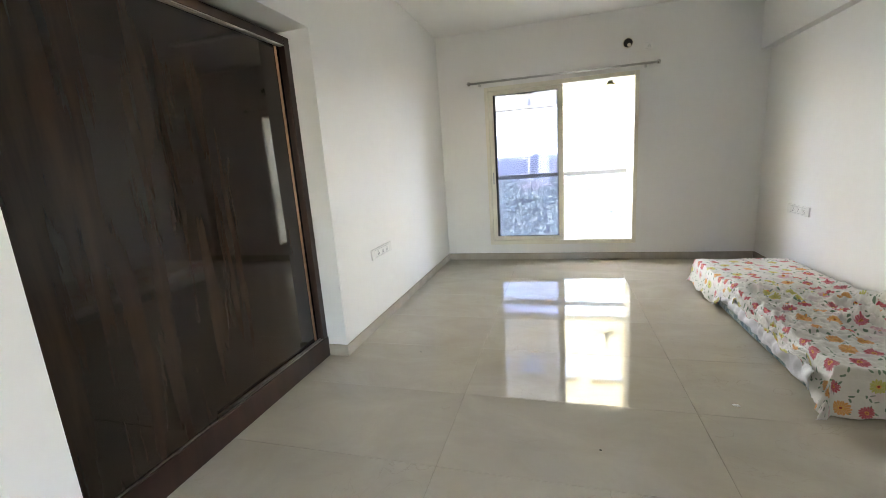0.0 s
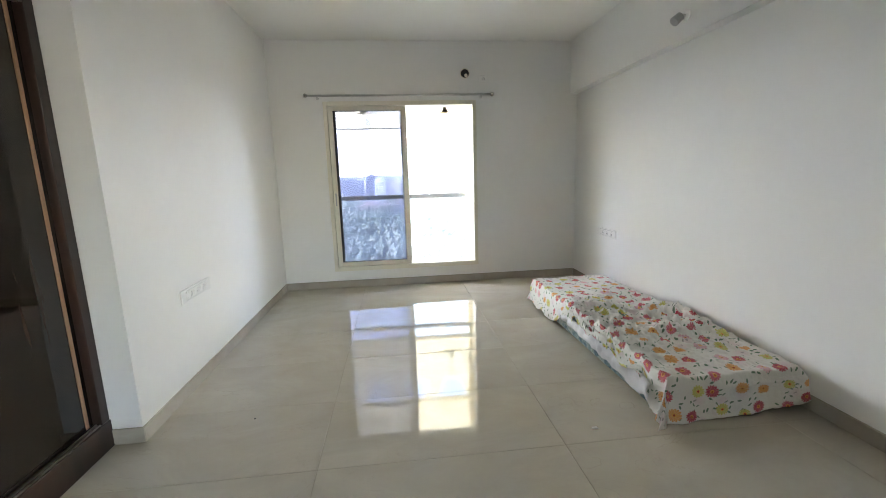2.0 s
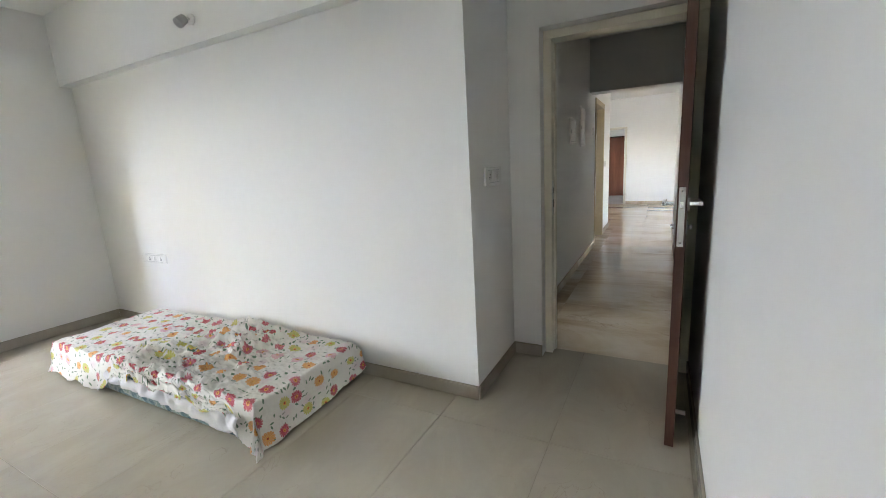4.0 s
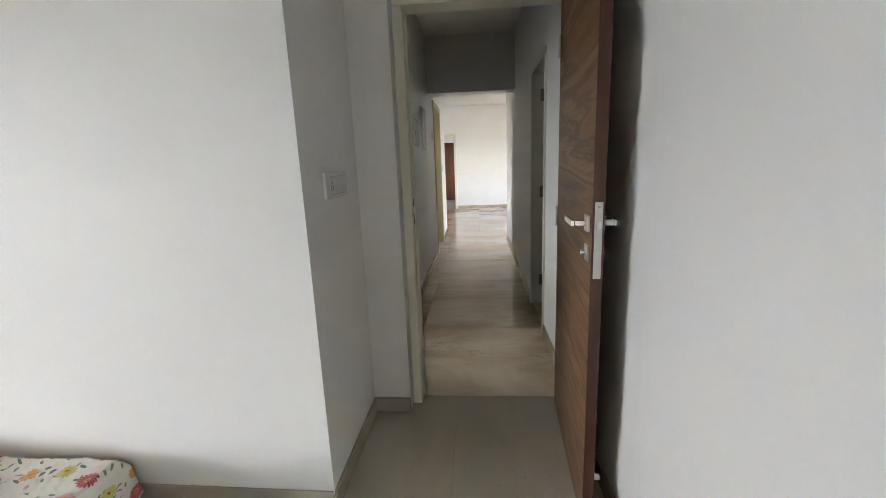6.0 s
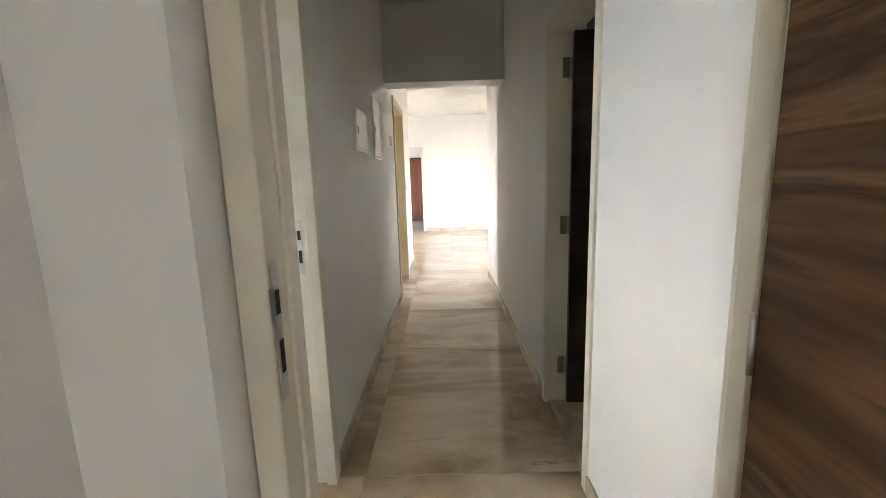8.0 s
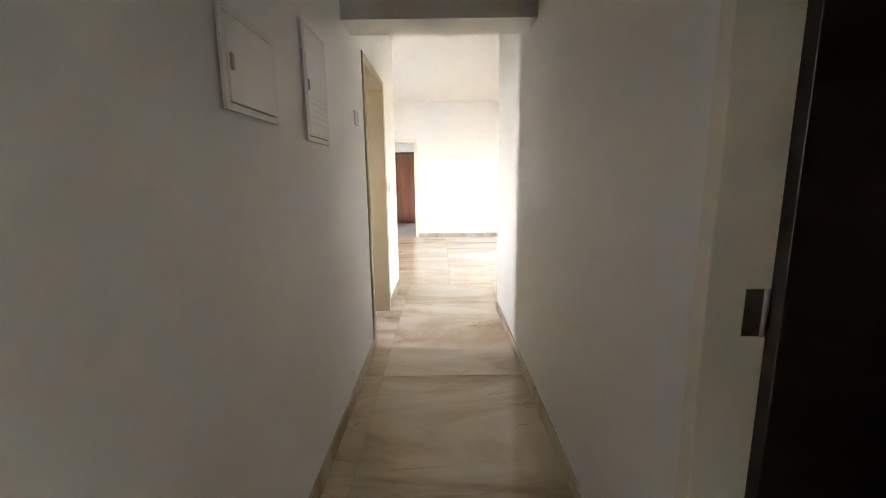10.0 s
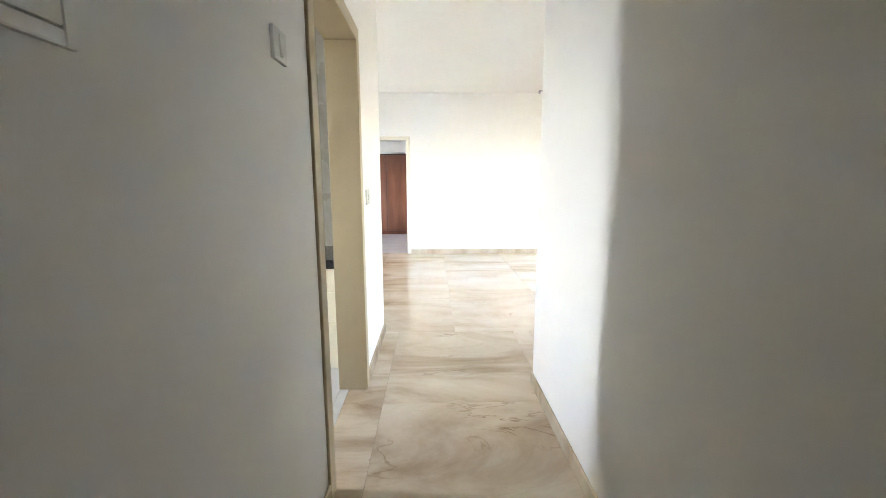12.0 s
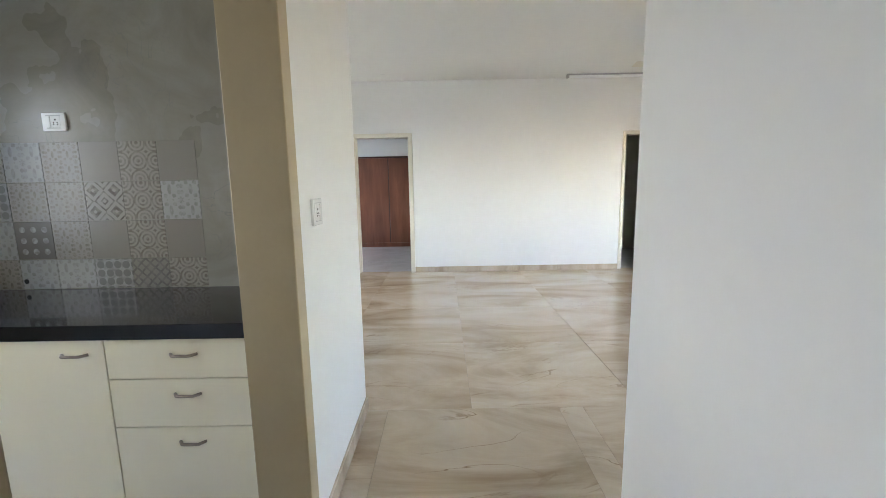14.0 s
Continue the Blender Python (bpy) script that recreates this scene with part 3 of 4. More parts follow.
def flower_sheet_material():
    """White cotton printed with daisies in red, pink, orange and yellow-green, and sprigs of green leaves."""
    m = bpy.data.materials.new("floral_printed_cotton")
    m.use_nodes = True
    n, l = m.node_tree.nodes, m.node_tree.links
    b = n["Principled BSDF"]
    b.inputs["Roughness"].default_value = 0.85
    uv = n.new("ShaderNodeUVMap")
    uv.uv_map = "cloth"

    def math_(op, a, c=None, v=None):
        k = n.new("ShaderNodeMath")
        k.operation = op
        for i, s in enumerate((a, c)):
            if s is None:
                continue
            if isinstance(s, (int, float)):
                k.inputs[i].default_value = s
            else:
                l.new(s, k.inputs[i])
        return k.outputs[0]

    def mix_(fac, a, c):
        k = n.new("ShaderNodeMix")
        k.data_type = "RGBA"
        l.new(fac, k.inputs["Factor"])
        sa, sb = [s for s in k.inputs if s.type == "RGBA"]
        for s, v in ((sa, a), (sb, c)):
            if isinstance(v, tuple):
                s.default_value = (*v, 1)
            else:
                l.new(v, s)
        return [o for o in k.outputs if o.type == "RGBA"][0]

    def cells(scale, rnd, shift=0.0):
        mp = n.new("ShaderNodeMapping")
        mp.inputs["Location"].default_value = (shift, shift * 0.7, 0)
        l.new(uv.outputs[0], mp.inputs["Vector"])
        v = n.new("ShaderNodeTexVoronoi")
        v.voronoi_dimensions = "2D"
        v.inputs["Scale"].default_value, v.inputs["Randomness"].default_value = scale, rnd
        l.new(mp.outputs[0], v.inputs["Vector"])
        dv = n.new("ShaderNodeVectorMath")
        dv.operation = "SUBTRACT"
        l.new(mp.outputs[0], dv.inputs[0])
        l.new(v.outputs["Position"], dv.inputs[1])
        s = n.new("ShaderNodeSeparateXYZ")
        l.new(dv.outputs[0], s.inputs[0])
        c = n.new("ShaderNodeSeparateColor")
        l.new(v.outputs["Color"], c.inputs[0])
        ln = n.new("ShaderNodeVectorMath")
        ln.operation = "LENGTH"
        l.new(dv.outputs[0], ln.inputs[0])
        return s, c, ln.outputs["Value"]

    col = (0.74, 0.71, 0.65)
    # leaves: small slanting ellipses
    s, c, r = cells(30.0, 0.9, 0.31)
    ang = math_("MULTIPLY", c.outputs[0], 6.28)
    ca, sa = math_("COSINE", ang), math_("SINE", ang)
    u = math_("ADD", math_("MULTIPLY", s.outputs[0], ca), math_("MULTIPLY", s.outputs[1], sa))
    w = math_("SUBTRACT", math_("MULTIPLY", s.outputs[1], ca), math_("MULTIPLY", s.outputs[0], sa))
    e = math_("ADD", math_("POWER", math_("MULTIPLY", u, 75.0), 2.0), math_("POWER", math_("MULTIPLY", w, 190.0), 2.0))
    gate = math_("GREATER_THAN", c.outputs[1], 0.62)
    leaf = math_("MULTIPLY", math_("LESS_THAN", e, 1.0), gate)
    col = mix_(leaf, col, (0.17, 0.25, 0.17))
    # faded flowers
    s, c, r = cells(5.3, 0.8, 0.9)
    ghost = n.new("ShaderNodeMapRange")
    ghost.inputs["From Min"].default_value, ghost.inputs["From Max"].default_value = 0.012, 0.05
    ghost.inputs["To Min"].default_value, ghost.inputs["To Max"].default_value = 0.5, 0.0
    l.new(r, ghost.inputs["Value"])
    col = mix_(ghost.outputs[0], col, (0.74, 0.55, 0.58))
    # flowers
    s, c, r = cells(7.4, 0.5)
    th = math_("ARCTAN2", s.outputs[1], s.outputs[0])
    lobes = math_("ABSOLUTE", math_("COSINE", math_("MULTIPLY", th, 7.0)))
    rad = math_("ADD", math_("MULTIPLY", lobes, 0.010), math_("ADD", math_("MULTIPLY", c.outputs[1], 0.008), 0.024))
    inside = math_("LESS_THAN", r, rad)
    ramp = n.new("ShaderNodeValToRGB")
    ramp.color_ramp.interpolation = "CONSTANT"
    for i, (p, cc) in enumerate(((0.0, (0.52, 0.055, 0.085)), (0.34, (0.60, 0.13, 0.17)), (0.50, (0.72, 0.33, 0.085)), (0.68, (0.55, 0.53, 0.13)), (0.86, (0.70, 0.42, 0.45)))):
        el = ramp.color_ramp.elements[i] if i < 2 else ramp.color_ramp.elements.new(p)
        el.position, el.color = p, (*cc, 1)
    l.new(c.outputs[0], ramp.inputs["Fac"])
    streak = math_("ABSOLUTE", math_("COSINE", math_("MULTIPLY", th, 9.0)))
    pale = math_("MULTIPLY", math_("GREATER_THAN", streak, 0.93), 0.5)
    petal = mix_(pale, ramp.outputs["Color"], (0.80, 0.62, 0.55))
    col = mix_(inside, col, petal)
    ring = math_("MULTIPLY", math_("LESS_THAN", r, 0.011), inside)
    col = mix_(ring, col, (0.80, 0.42, 0.10))
    dot = math_("MULTIPLY", math_("LESS_THAN", r, 0.006), inside)
    col = mix_(dot, col, (0.42, 0.06, 0.03))
    l.new(col, b.inputs["Base Color"])
    t = n.new("ShaderNodeTexNoise")
    t.inputs["Scale"].default_value, t.inputs["Detail"].default_value = 45, 5
    l.new(uv.outputs[0], t.inputs["Vector"])
    k = n.new("ShaderNodeBump")
    k.inputs["Strength"].default_value, k.inputs["Distance"].default_value = 0.5, 0.006
    l.new(t.outputs["Fac"], k.inputs["Height"])
    l.new(k.outputs[0], b.inputs["Normal"])
    b.inputs["Sheen Weight"].default_value = 0.15
    return m


FLORAL = flower_sheet_material()
LINING = mat("white_cotton_underside", (0.76, 0.74, 0.75), 0.9, bump=0.4, bump_scale=60, vary=0.06, vary_scale=14)
MX0, MX1, MY0, MY1, MH = 1.51, 2.28, 3.38, 5.56, 0.235


def mattress():
    bm = boxes((MX0, MX1, MY0, MY1, 0.0, MH - 0.03), bevel=0.03, segments=4)
    ob = tagged(new("mattress", mesh_of("mattress", bm, MATTRESS, True)), "blue-green patterned mattress lying directly on the floor", "mattress")
    part("piping", tube_bm([(MX0 - 0.004, MY0 + 0.05, 0.155), (MX0 - 0.004, MY1 - 0.05, 0.155)], 0.006, 8), MATTRESS, ob)
    return ob


mattress()


def bed_sheet():
    """A printed sheet thrown over the mattress: flat top with creases, hanging sides with an uneven hem."""
    nx, ny = 180, 340
    bm = bmesh.new()
    uvl = bm.loops.layers.uv.new("cloth")
    a0, a1, b0, b1 = MX0 - 0.24, MX1 + 0.05, MY0 - 0.27, MY1 + 0.17
    grid = {}

    def drop_x(y):
        # how far the sheet hangs on the open long side, at each place along it
        t = (y - MY0) / (MY1 - MY0)
        base = 0.205
        if 0.04 < t < 0.66:
            base = 0.205 - 0.13 * min(1.0, (t - 0.04) / 0.05) * min(1.0, (0.66 - t) / 0.08)
        return base + 0.012 * math.sin(t * 37) + 0.016 * noise.noise(Vector((y * 5, 3.1, 0)))
    for i in range(nx + 1):
        for j in range(ny + 1):
            u, v = a0 + (a1 - a0) * i / nx, b0 + (b1 - b0) * j / ny
            # how far past the edges
            ex = max(MX0 - u, 0) / 0.24
            ey0, ey1 = max(MY0 - v, 0) / 0.27, max(v - MY1, 0) / 0.17
            exr = max(u - MX1, 0) / 0.05
            cx, cy = min(max(u, MX0), MX1), min(max(v, MY0), MY1)
            p = Vector((u * 3.1, v * 3.1, 0))
            ridge = 1 - abs(noise.noise(Vector((u * 7 + v * 2.2, v * 2.6 - u * 1.2, 0.3))) * 2)
            mid = math.exp(-(((v - 4.25) / 0.62) ** 2)) * (0.55 + 0.45 * noise.noise(p))
            z = MH + 0.014 * noise.noise(p) + 0.058 * max(ridge, 0) ** 5 * max(mid, 0.08) + 0.022 * max(1 - abs(noise.noise(Vector((u * 4 - v * 5, v * 3 + u * 7, 1.7))) * 3), 0) ** 2 * max(mid, 0.05) + 0.036 * max(1 - abs(noise.noise(Vector((u * 13, v * 9 + u * 6, 7))) * 2.4), 0) ** 3 * max(mid, 0.10) + 0.016 * max(1 - abs(noise.noise(Vector((u * 9 + v * 16, v * 11 - u * 19, 4))) * 4), 0) ** 1.5 * max(mid, 0.14) + 0.024 * max(1 - abs(noise.noise(Vector((u * 24 + v * 8, v * 17 - u * 9, 9))) * 2.6), 0) ** 2 * max(mid, 0.16)
            z += -0.02 * math.exp(-(((v - 4.5) / 0.3) ** 2)) * (u - MX0)
            # folds that run across from the rucked edge, fading towards the wall and the ends
            pull = math.exp(-(((v - 4.25) / 0.75) ** 2)) * (1.0 - 0.55 * (cx - MX0) / (MX1 - MX0))
            fan = (v - 4.2) * (1 + 0.5 * (cx - MX0)) + 0.16 * noise.noise(Vector((u * 2.2, v * 1.6, 9)))
            z += 0.020 * pull * max(1 - 2.2 * abs(noise.noise(Vector((fan * 9, u * 1.3, 2.2)))), 0) ** 1.5
            z += 0.011 * pull * max(1 - 2.6 * abs(noise.noise(Vector((fan * 19, u * 2.4 + v, 6.1)))), 0) ** 1.5
            hx = ex * drop_x(cy)
            hy0 = ey0 * (0.222 + 0.012 * noise.noise(Vector((u * 6, 1, 2))) - 0.05 * max(0, (u - 1.95)) / 0.35)
            hy1 = ey1 * 0.16
            down = max(hx, hy0, hy1, exr * 0.05)
            fold = 0.045 * noise.noise(Vector((v * 9, ex * 0.8, 0))) * ex
            fold0 = 0.030 * noise.noise(Vector((u * 6, 5, 0))) * ey0
            x = cx - 0.012 * min(ex * 4, 1) - 0.035 * ex ** 2 - fold * 0.8
            y = cy - 0.012 * min(ey0 * 4, 1) - 0.03 * ey0 ** 2 - fold0 + 0.03 * ey1
            if ex > 0 and ey0 > 0:
                x -= 0.055 * ex * ey0
                y -= 0.055 * ex * ey0
            rim = min(1.0, 6 * max(ex, ey0, ey1))
            zz = max(z - down - 0.012 * rim, 0.006 + 0.004 * (i % 2))
            grid[i, j] = (bm.verts.new((x + exr * 0.05, y, zz)), (u, v))
    for i in range(nx):
        for j in range(ny):
            q = [grid[i, j], grid[i + 1, j], grid[i + 1, j + 1], grid[i, j + 1]]
            f = bm.faces.new([k[0] for k in q])
            f.smooth = True
            for lp, k in zip(f.loops, q):
                lp[uvl].uv = k[1]
    bmesh.ops.recalc_face_normals(bm, faces=bm.faces)
    ob = tagged(new("bed_sheet", mesh_of("bed_sheet", bm, FLORAL, True)), "white cotton bed sheet with printed flowers, crumpled over the mattress", "bed sheet")
    md = ob.modifiers.new("thickness", "SOLIDIFY")
    md.thickness, md.offset = 0.003, 1.0
    # the pale lining that shows under the rucked side
    bm = bmesh.new()
    rows = []
    for k in range(161):
        v = MY0 + 0.08 + (MY1 - MY0) * 0.60 * k / 160
        row = []
        for i in range(9):
            h = i / 8
            t = k / 160
            depth = 0.115 - 0.06 * t + 0.025 * noise.noise(Vector((v * 7, 0, 4)))
            z = MH - 0.06 - h * depth
            x = MX0 - 0.026 - 0.018 * math.sin(h * 2.6) - 0.03 * noise.noise(Vector((v * 16, h * 1.2, 0))) - 0.012 * noise.noise(Vector((v * 45 + h * 4, h * 2, 3)))
            row.append(bm.verts.new((x, v, max(z, 0.05))))
        rows.append(row)
    for a, b in zip(rows, rows[1:]):
        for i in range(8):
            bm.faces.new((a[i], a[i + 1], b[i + 1], b[i])).smooth = True
    o2 = part("rucked_lining", bm, LINING, ob, "gathered pale lilac-white lining", True)
    m2 = o2.modifiers.new("thickness", "SOLIDIFY")
    m2.thickness = 0.003


bed_sheet()


def curtain_rod():
    t = thing("curtain_rod", (0.246, NY, 2.255), "brushed steel curtain rod with ball finials above the window", "curtain rod")
    part("rod", tube_bm([(-1.05, -0.062, 0), (1.05, -0.062, 0)], 0.0125, 14), STEEL, t, smooth=True)
    for s in (-1, 1):
        f = part("finial", lathe_bm([(0.004, 0), (0.014, 0.002), (0.024, 0.012), (0.027, 0.024), (0.022, 0.038), (0.008, 0.046)]), CHROME, t, smooth=True)
        f.matrix_basis = pose(1.05 * s, -0.062, 0, 0, 90 * s, 0)
        b = part("bracket", boxes((0.94 * s - 0.012, 0.94 * s + 0.012, -0.075, -0.050, -0.045, -0.012), (0.94 * s - 0.008, 0.94 * s + 0.008, -0.052, 0.0, -0.03, -0.016), bevel=0.002), STEEL, t)


curtain_rod()


def ceiling_tube(name, at, turn, label):
    t = thing(name, at, label, "tube light", turn=turn)
    part("housing", boxes((-0.63, 0.63, -0.028, 0.028, -0.022, 0.0), bevel=0.004), PLASTIC_GREY, t, "grey metal housing")
    part("diffuser", boxes((-0.615, 0.615, -0.026, 0.026, -0.052, -0.022), bevel=0.01, segments=3), DIFFUSER, t, "unlit frosted diffuser")
    for s in (-1, 1):
        part("end_cap", boxes((0.615 * s - 0.012, 0.615 * s + 0.018, -0.029, 0.029, -0.054, -0.0005), bevel=0.005), PLASTIC_GREY, t)
    return t


ceiling_tube("tube_light", (0.51, 5.275, CEILING), 0, "unlit slim tube light on the ceiling")


def modular_plate(name, at, turn, w, h, modules, label, category="switch panel", d=0.012):
    """A white plate of modules in a frame; it faces -y before turning. modules: list of (kind, width)."""
    t = thing(name, at, label, category, turn=turn)
    part("cover_plate", boxes((-w / 2, w / 2, -d, 0, -h / 2, h / 2), bevel=0.003), PLASTIC, t)
    total = sum(m[1] for m in modules)
    x = -total / 2
    for kind, mw in modules:
        a, b = x + 0.0012, x + mw - 0.0012
        hh = h * 0.31
        if kind == "rocker":
            part("rocker", boxes((a, b, -d - 0.004, -d + 0.002, -hh, hh), bevel=0.0015), PLASTIC, t)
        elif kind == "blank":
            part("blank_module", boxes((a, b, -d - 0.001, -d + 0.002, -hh, hh), bevel=0.0008, segments=1), PLASTIC, t)
        elif kind == "socket":
            s = part("socket", boxes((a, b, -d - 0.0015, -d + 0.002, -hh, hh), bevel=0.0008, segments=1), PLASTIC, t)
            c = (a + b) / 2
            for px, pz, r in ((0, 0.010, 0.0042), (-0.0095, -0.004, 0.0034), (0.0095, -0.004, 0.0034), (-0.0095, -0.0135, 0.0034), (0.0095, -0.0135, 0.0034)):
                part("pin_hole", tube_bm([(c + px, -d - 0.0022, pz), (c + px, -d - 0.001, pz)], r, 8), BLACK_HOLE, s)
        elif kind == "dial":
            c = (a + b) / 2
            s = part("regulator", boxes((a, b, -d - 0.0015, -d + 0.002, -hh, hh), bevel=0.0008, segments=1), PLASTIC, t)
            part("dial", tube_bm([(c, -d - 0.001, 0), (c, -d - 0.014, 0)], min(0.018, mw * 0.42), 20), PLASTIC, s)
        x += mw
    for s in (-1, 1):
        part("groove", boxes((-total / 2, total / 2, -d - 0.0006, -d + 0.001, s * h * 0.345 - 0.0012, s * h * 0.345 + 0.0012)), PLASTIC_GREY, t)
    return t


R, S, B, D = ("rocker", 0.022), ("socket", 0.045), ("blank", 0.045), ("dial", 0.045)
modular_plate("switchboard", (WX, 4.365, 0.62), 90, 0.405, 0.085, [R, R, S, R, R, S, R, R, S, R], "long white switchboard with sockets on the west wall")
modular_plate("switchboard", (EX + 0.039, 5.70, 0.672), -90, 0.37, 0.085, [R, R, S, R, R, S, R, R, S], "long white switchboard with sockets above the mattress")
modular_plate("switchboard", (2.665, RY, 1.272), 0, 0.262, 0.104, [S, R, B, D, R], "white switchboard with socket and fan dial by the door")
modular_plate("ac_switch", (1.219, NY, 2.446), 0, 0.09, 0.09, [R, S], "small white air conditioner switch high on the wall")


def wall_core_hole():
    t = thing("pipe_hole", (1.008, NY, 2.50), "round dark core hole with a cream pipe sleeve in the wall", "pipe hole")
    bm = lathe_bm([(0.052, 0.0), (0.058, 0.002), (0.058, 0.006), (0.050, 0.008)], sides=28)
    r = part("sleeve_rim", bm, CREAM, t, smooth=True)
    r.matrix_basis = pose(0, 0, 0, 90, 0, 0)
    d = part("hole", lathe_bm([(0.048, 0.0), (0.048, 0.0092), (0.001, 0.0093)], sides=28), DARK, t, "dark opening")
    d.matrix_basis = pose(0, 0, 0, 90, 0, 0)
    i = part("pipe_sleeve", lathe_bm([(0.020, 0.0), (0.020, 0.0102), (0.001, 0.0103)], sides=20), CREAM, t)
    i.matrix_basis = pose(0.012, 0, -0.022, 90, 0, 0)


wall_core_hole()


def spot(name, at, turn, label):
    """An adjustable wall spot: round base, arm, and a tilted drum head. It faces -y before turning."""
    t = thing(name, at, label, "spotlight", turn=turn)
    b = part("base", lathe_bm([(0.034, 0), (0.034, 0.012), (0.028, 0.018)], sides=24), PLASTIC, t, smooth=True)
    b.matrix_basis = pose(0, 0, 0, 90, 0, 0)
    part("arm", tube_bm([(0, -0.015, 0), (0, -0.05, 0.0), (0, -0.06, -0.01)], 0.008, 10), PLASTIC, t, smooth=True)
    h = part("lamp_head", lathe_bm([(0.018, -0.01), (0.030, 0.0), (0.034, 0.06), (0.031, 0.062), (0.026, 0.045)], sides=24), PLASTIC_GREY, t, "grey drum-shaped lamp head", True)
    h.matrix_basis = pose(0, -0.055, -0.008, 130, 0, 0)


spot("spotlight", (2.255, 4.46, 2.40), -90, "small white and grey spotlight on the beam")
ceiling_tube("tube_light", (6.20, 4.72, 2.40), 0, "unlit slim tube light on the second bedroom wall").matrix_world = Matrix(((0, 0, 1, 6.20), (1, 0, 0, 4.72), (0, 1, 0, 2.40), (0, 0, 0, 1)))
spot("spotlight", (6.20, 4.63, 2.31), -90, "small white spotlight on the second bedroom wall")


def litter(name, at, label, material, size):
    """A scrap on the floor: a crumpled sliver."""
    bm = bmesh.new()
    pts = []
    for k in range(9):
        a = 2 * math.pi * k / 9
        r = size * (0.6 + 0.5 * noise.noise(Vector((k * 1.7, at[0], at[1]))))
        pts.append((r * math.cos(a), 0.35 * r * math.sin(a)))
    lo = [bm.verts.new((x, y, 0.0005)) for x, y in pts]
    hi = [bm.verts.new((x * 0.8, y * 0.8, 0.004 + 0.004 * abs(noise.noise(Vector((x * 90, y * 90, 2)))))) for x, y in pts]
    for k in range(9):
        bm.faces.new((lo[k], lo[(k + 1) % 9], hi[(k + 1) % 9], hi[k]))
    bm.faces.new(hi)
    ob = tagged(new(name, mesh_of(name, bm, material)), label, "litter")
    ob.location = at
    return ob


litter("plastic_scrap", (1.11, 3.372, 0.0), "small clear plastic scrap lying on the floor", PLASTIC, 0.04)
litter("dirt_speck", (-0.72, 3.75, 0.0), "tiny dark speck of dirt on the floor", DARK, 0.01)
litter("dirt_speck", (0.42, 2.9, 0.0), "tiny dark speck of dirt on the floor", DARK, 0.008)


# ------------------------------------------------------------------ corridor things
def access_panel(name, x0, x1, z0, z1, label):
    """A flush white metal box cover with a lid in a frame and a small latch; on the corridor's north wall."""
    t = thing(name, ((x0 + x1) / 2, CY, (z0 + z1) / 2), label, "distribution board")
    w, h = (x1 - x0) / 2, (z1 - z0) / 2
    part("frame", boxes((-w, -w + 0.02, -0.012, 0, -h, h), (w - 0.02, w, -0.012, 0, -h, h), (-w + 0.02, w - 0.02, -0.012, 0, -h, -h + 0.02), (-w + 0.02, w - 0.02, -0.012, 0, h - 0.02, h), bevel=0.002, segments=1), PLASTIC, t)
    lid = part("lid", boxes((-w + 0.0225, w - 0.0225, -0.014, -0.002, -h + 0.0225, h - 0.0225), bevel=0.002, segments=1), PLASTIC, t, "white hinged lid")
    part("latch", boxes((-w + 0.03, -w + 0.045, -0.020, -0.0135, -0.03, 0.012), bevel=0.002), PLASTIC_GREY, lid)
    part("gap_shadow", boxes((-w + 0.0195, w - 0.0195, -0.0015, -0.0005, -h + 0.0195, h - 0.0195)), DARK, t)
    return t, lid, w, h


access_panel("distribution_board", 5.055, 5.395, 1.512, 1.775, "small white electrical distribution board set in the wall")
_t, _lid, _w, _h = access_panel("distribution_board", 5.70, 6.02, 1.487, 1.952, "larger white distribution board with printed lines on its lid")
for k in range(5):
    part("printed_line", boxes((-_w + 0.05, _w - 0.035, -0.0146, -0.0139, -0.155 + 0.026 * k, -0.1533 + 0.026 * k)), PLASTIC_GREY, _lid)
modular_plate("bell_switch", (6.734, CY, 1.709), 0, 0.10, 0.088, [R], "small white bell switch on the corridor wall")
modular_plate("light_switch", (8.262, CY, 1.227), 0, 0.105, 0.098, [("socket", 0.05), R], "white switch and socket plate beside the kitchen door")

# ------------------------------------------------------------------ kitchen
def bow_handle(parent, at, length=0.105):
    """A flat bow handle on a front that faces -x, lying along y."""
    h = part("handle", tube_bm([(0, -length / 2, 0), (-0.022, -length / 2 + 0.018, 0), (-0.024, -length / 2 + 0.028, 0), (-0.024, length / 2 - 0.028, 0), (-0.022, length / 2 - 0.018, 0), (0, length / 2, 0)], 0.0065, 8), BRONZE, parent, "dull steel bow handle", True)
    h.location = at


def drawer_unit(y0, y1):
    t = thing("drawer_unit", (8.275, y0, 0.0), "cream kitchen drawer unit with three drawers under the counter", "cabinet", "kitchen base units")
    w = y1 - y0
    part("body", boxes((0.02, 0.60, 0.002, w - 0.002, 0.03, 0.738)), CABINET, t)
    part("plinth", boxes((0.025, 0.045, 0.002, w - 0.002, 0, 0.03)), CABINET, t)
    for z0, z1 in ((0.571, 0.735), (0.363, 0.567), (0.015, 0.359)):
        d = part("drawer_front", boxes((0, 0.019, 0.002, w - 0.002, z0, z1), bevel=0.0018, segments=1), CABINET, t)
        bow_handle(d, (0, w - 0.315, z1 - 0.062))


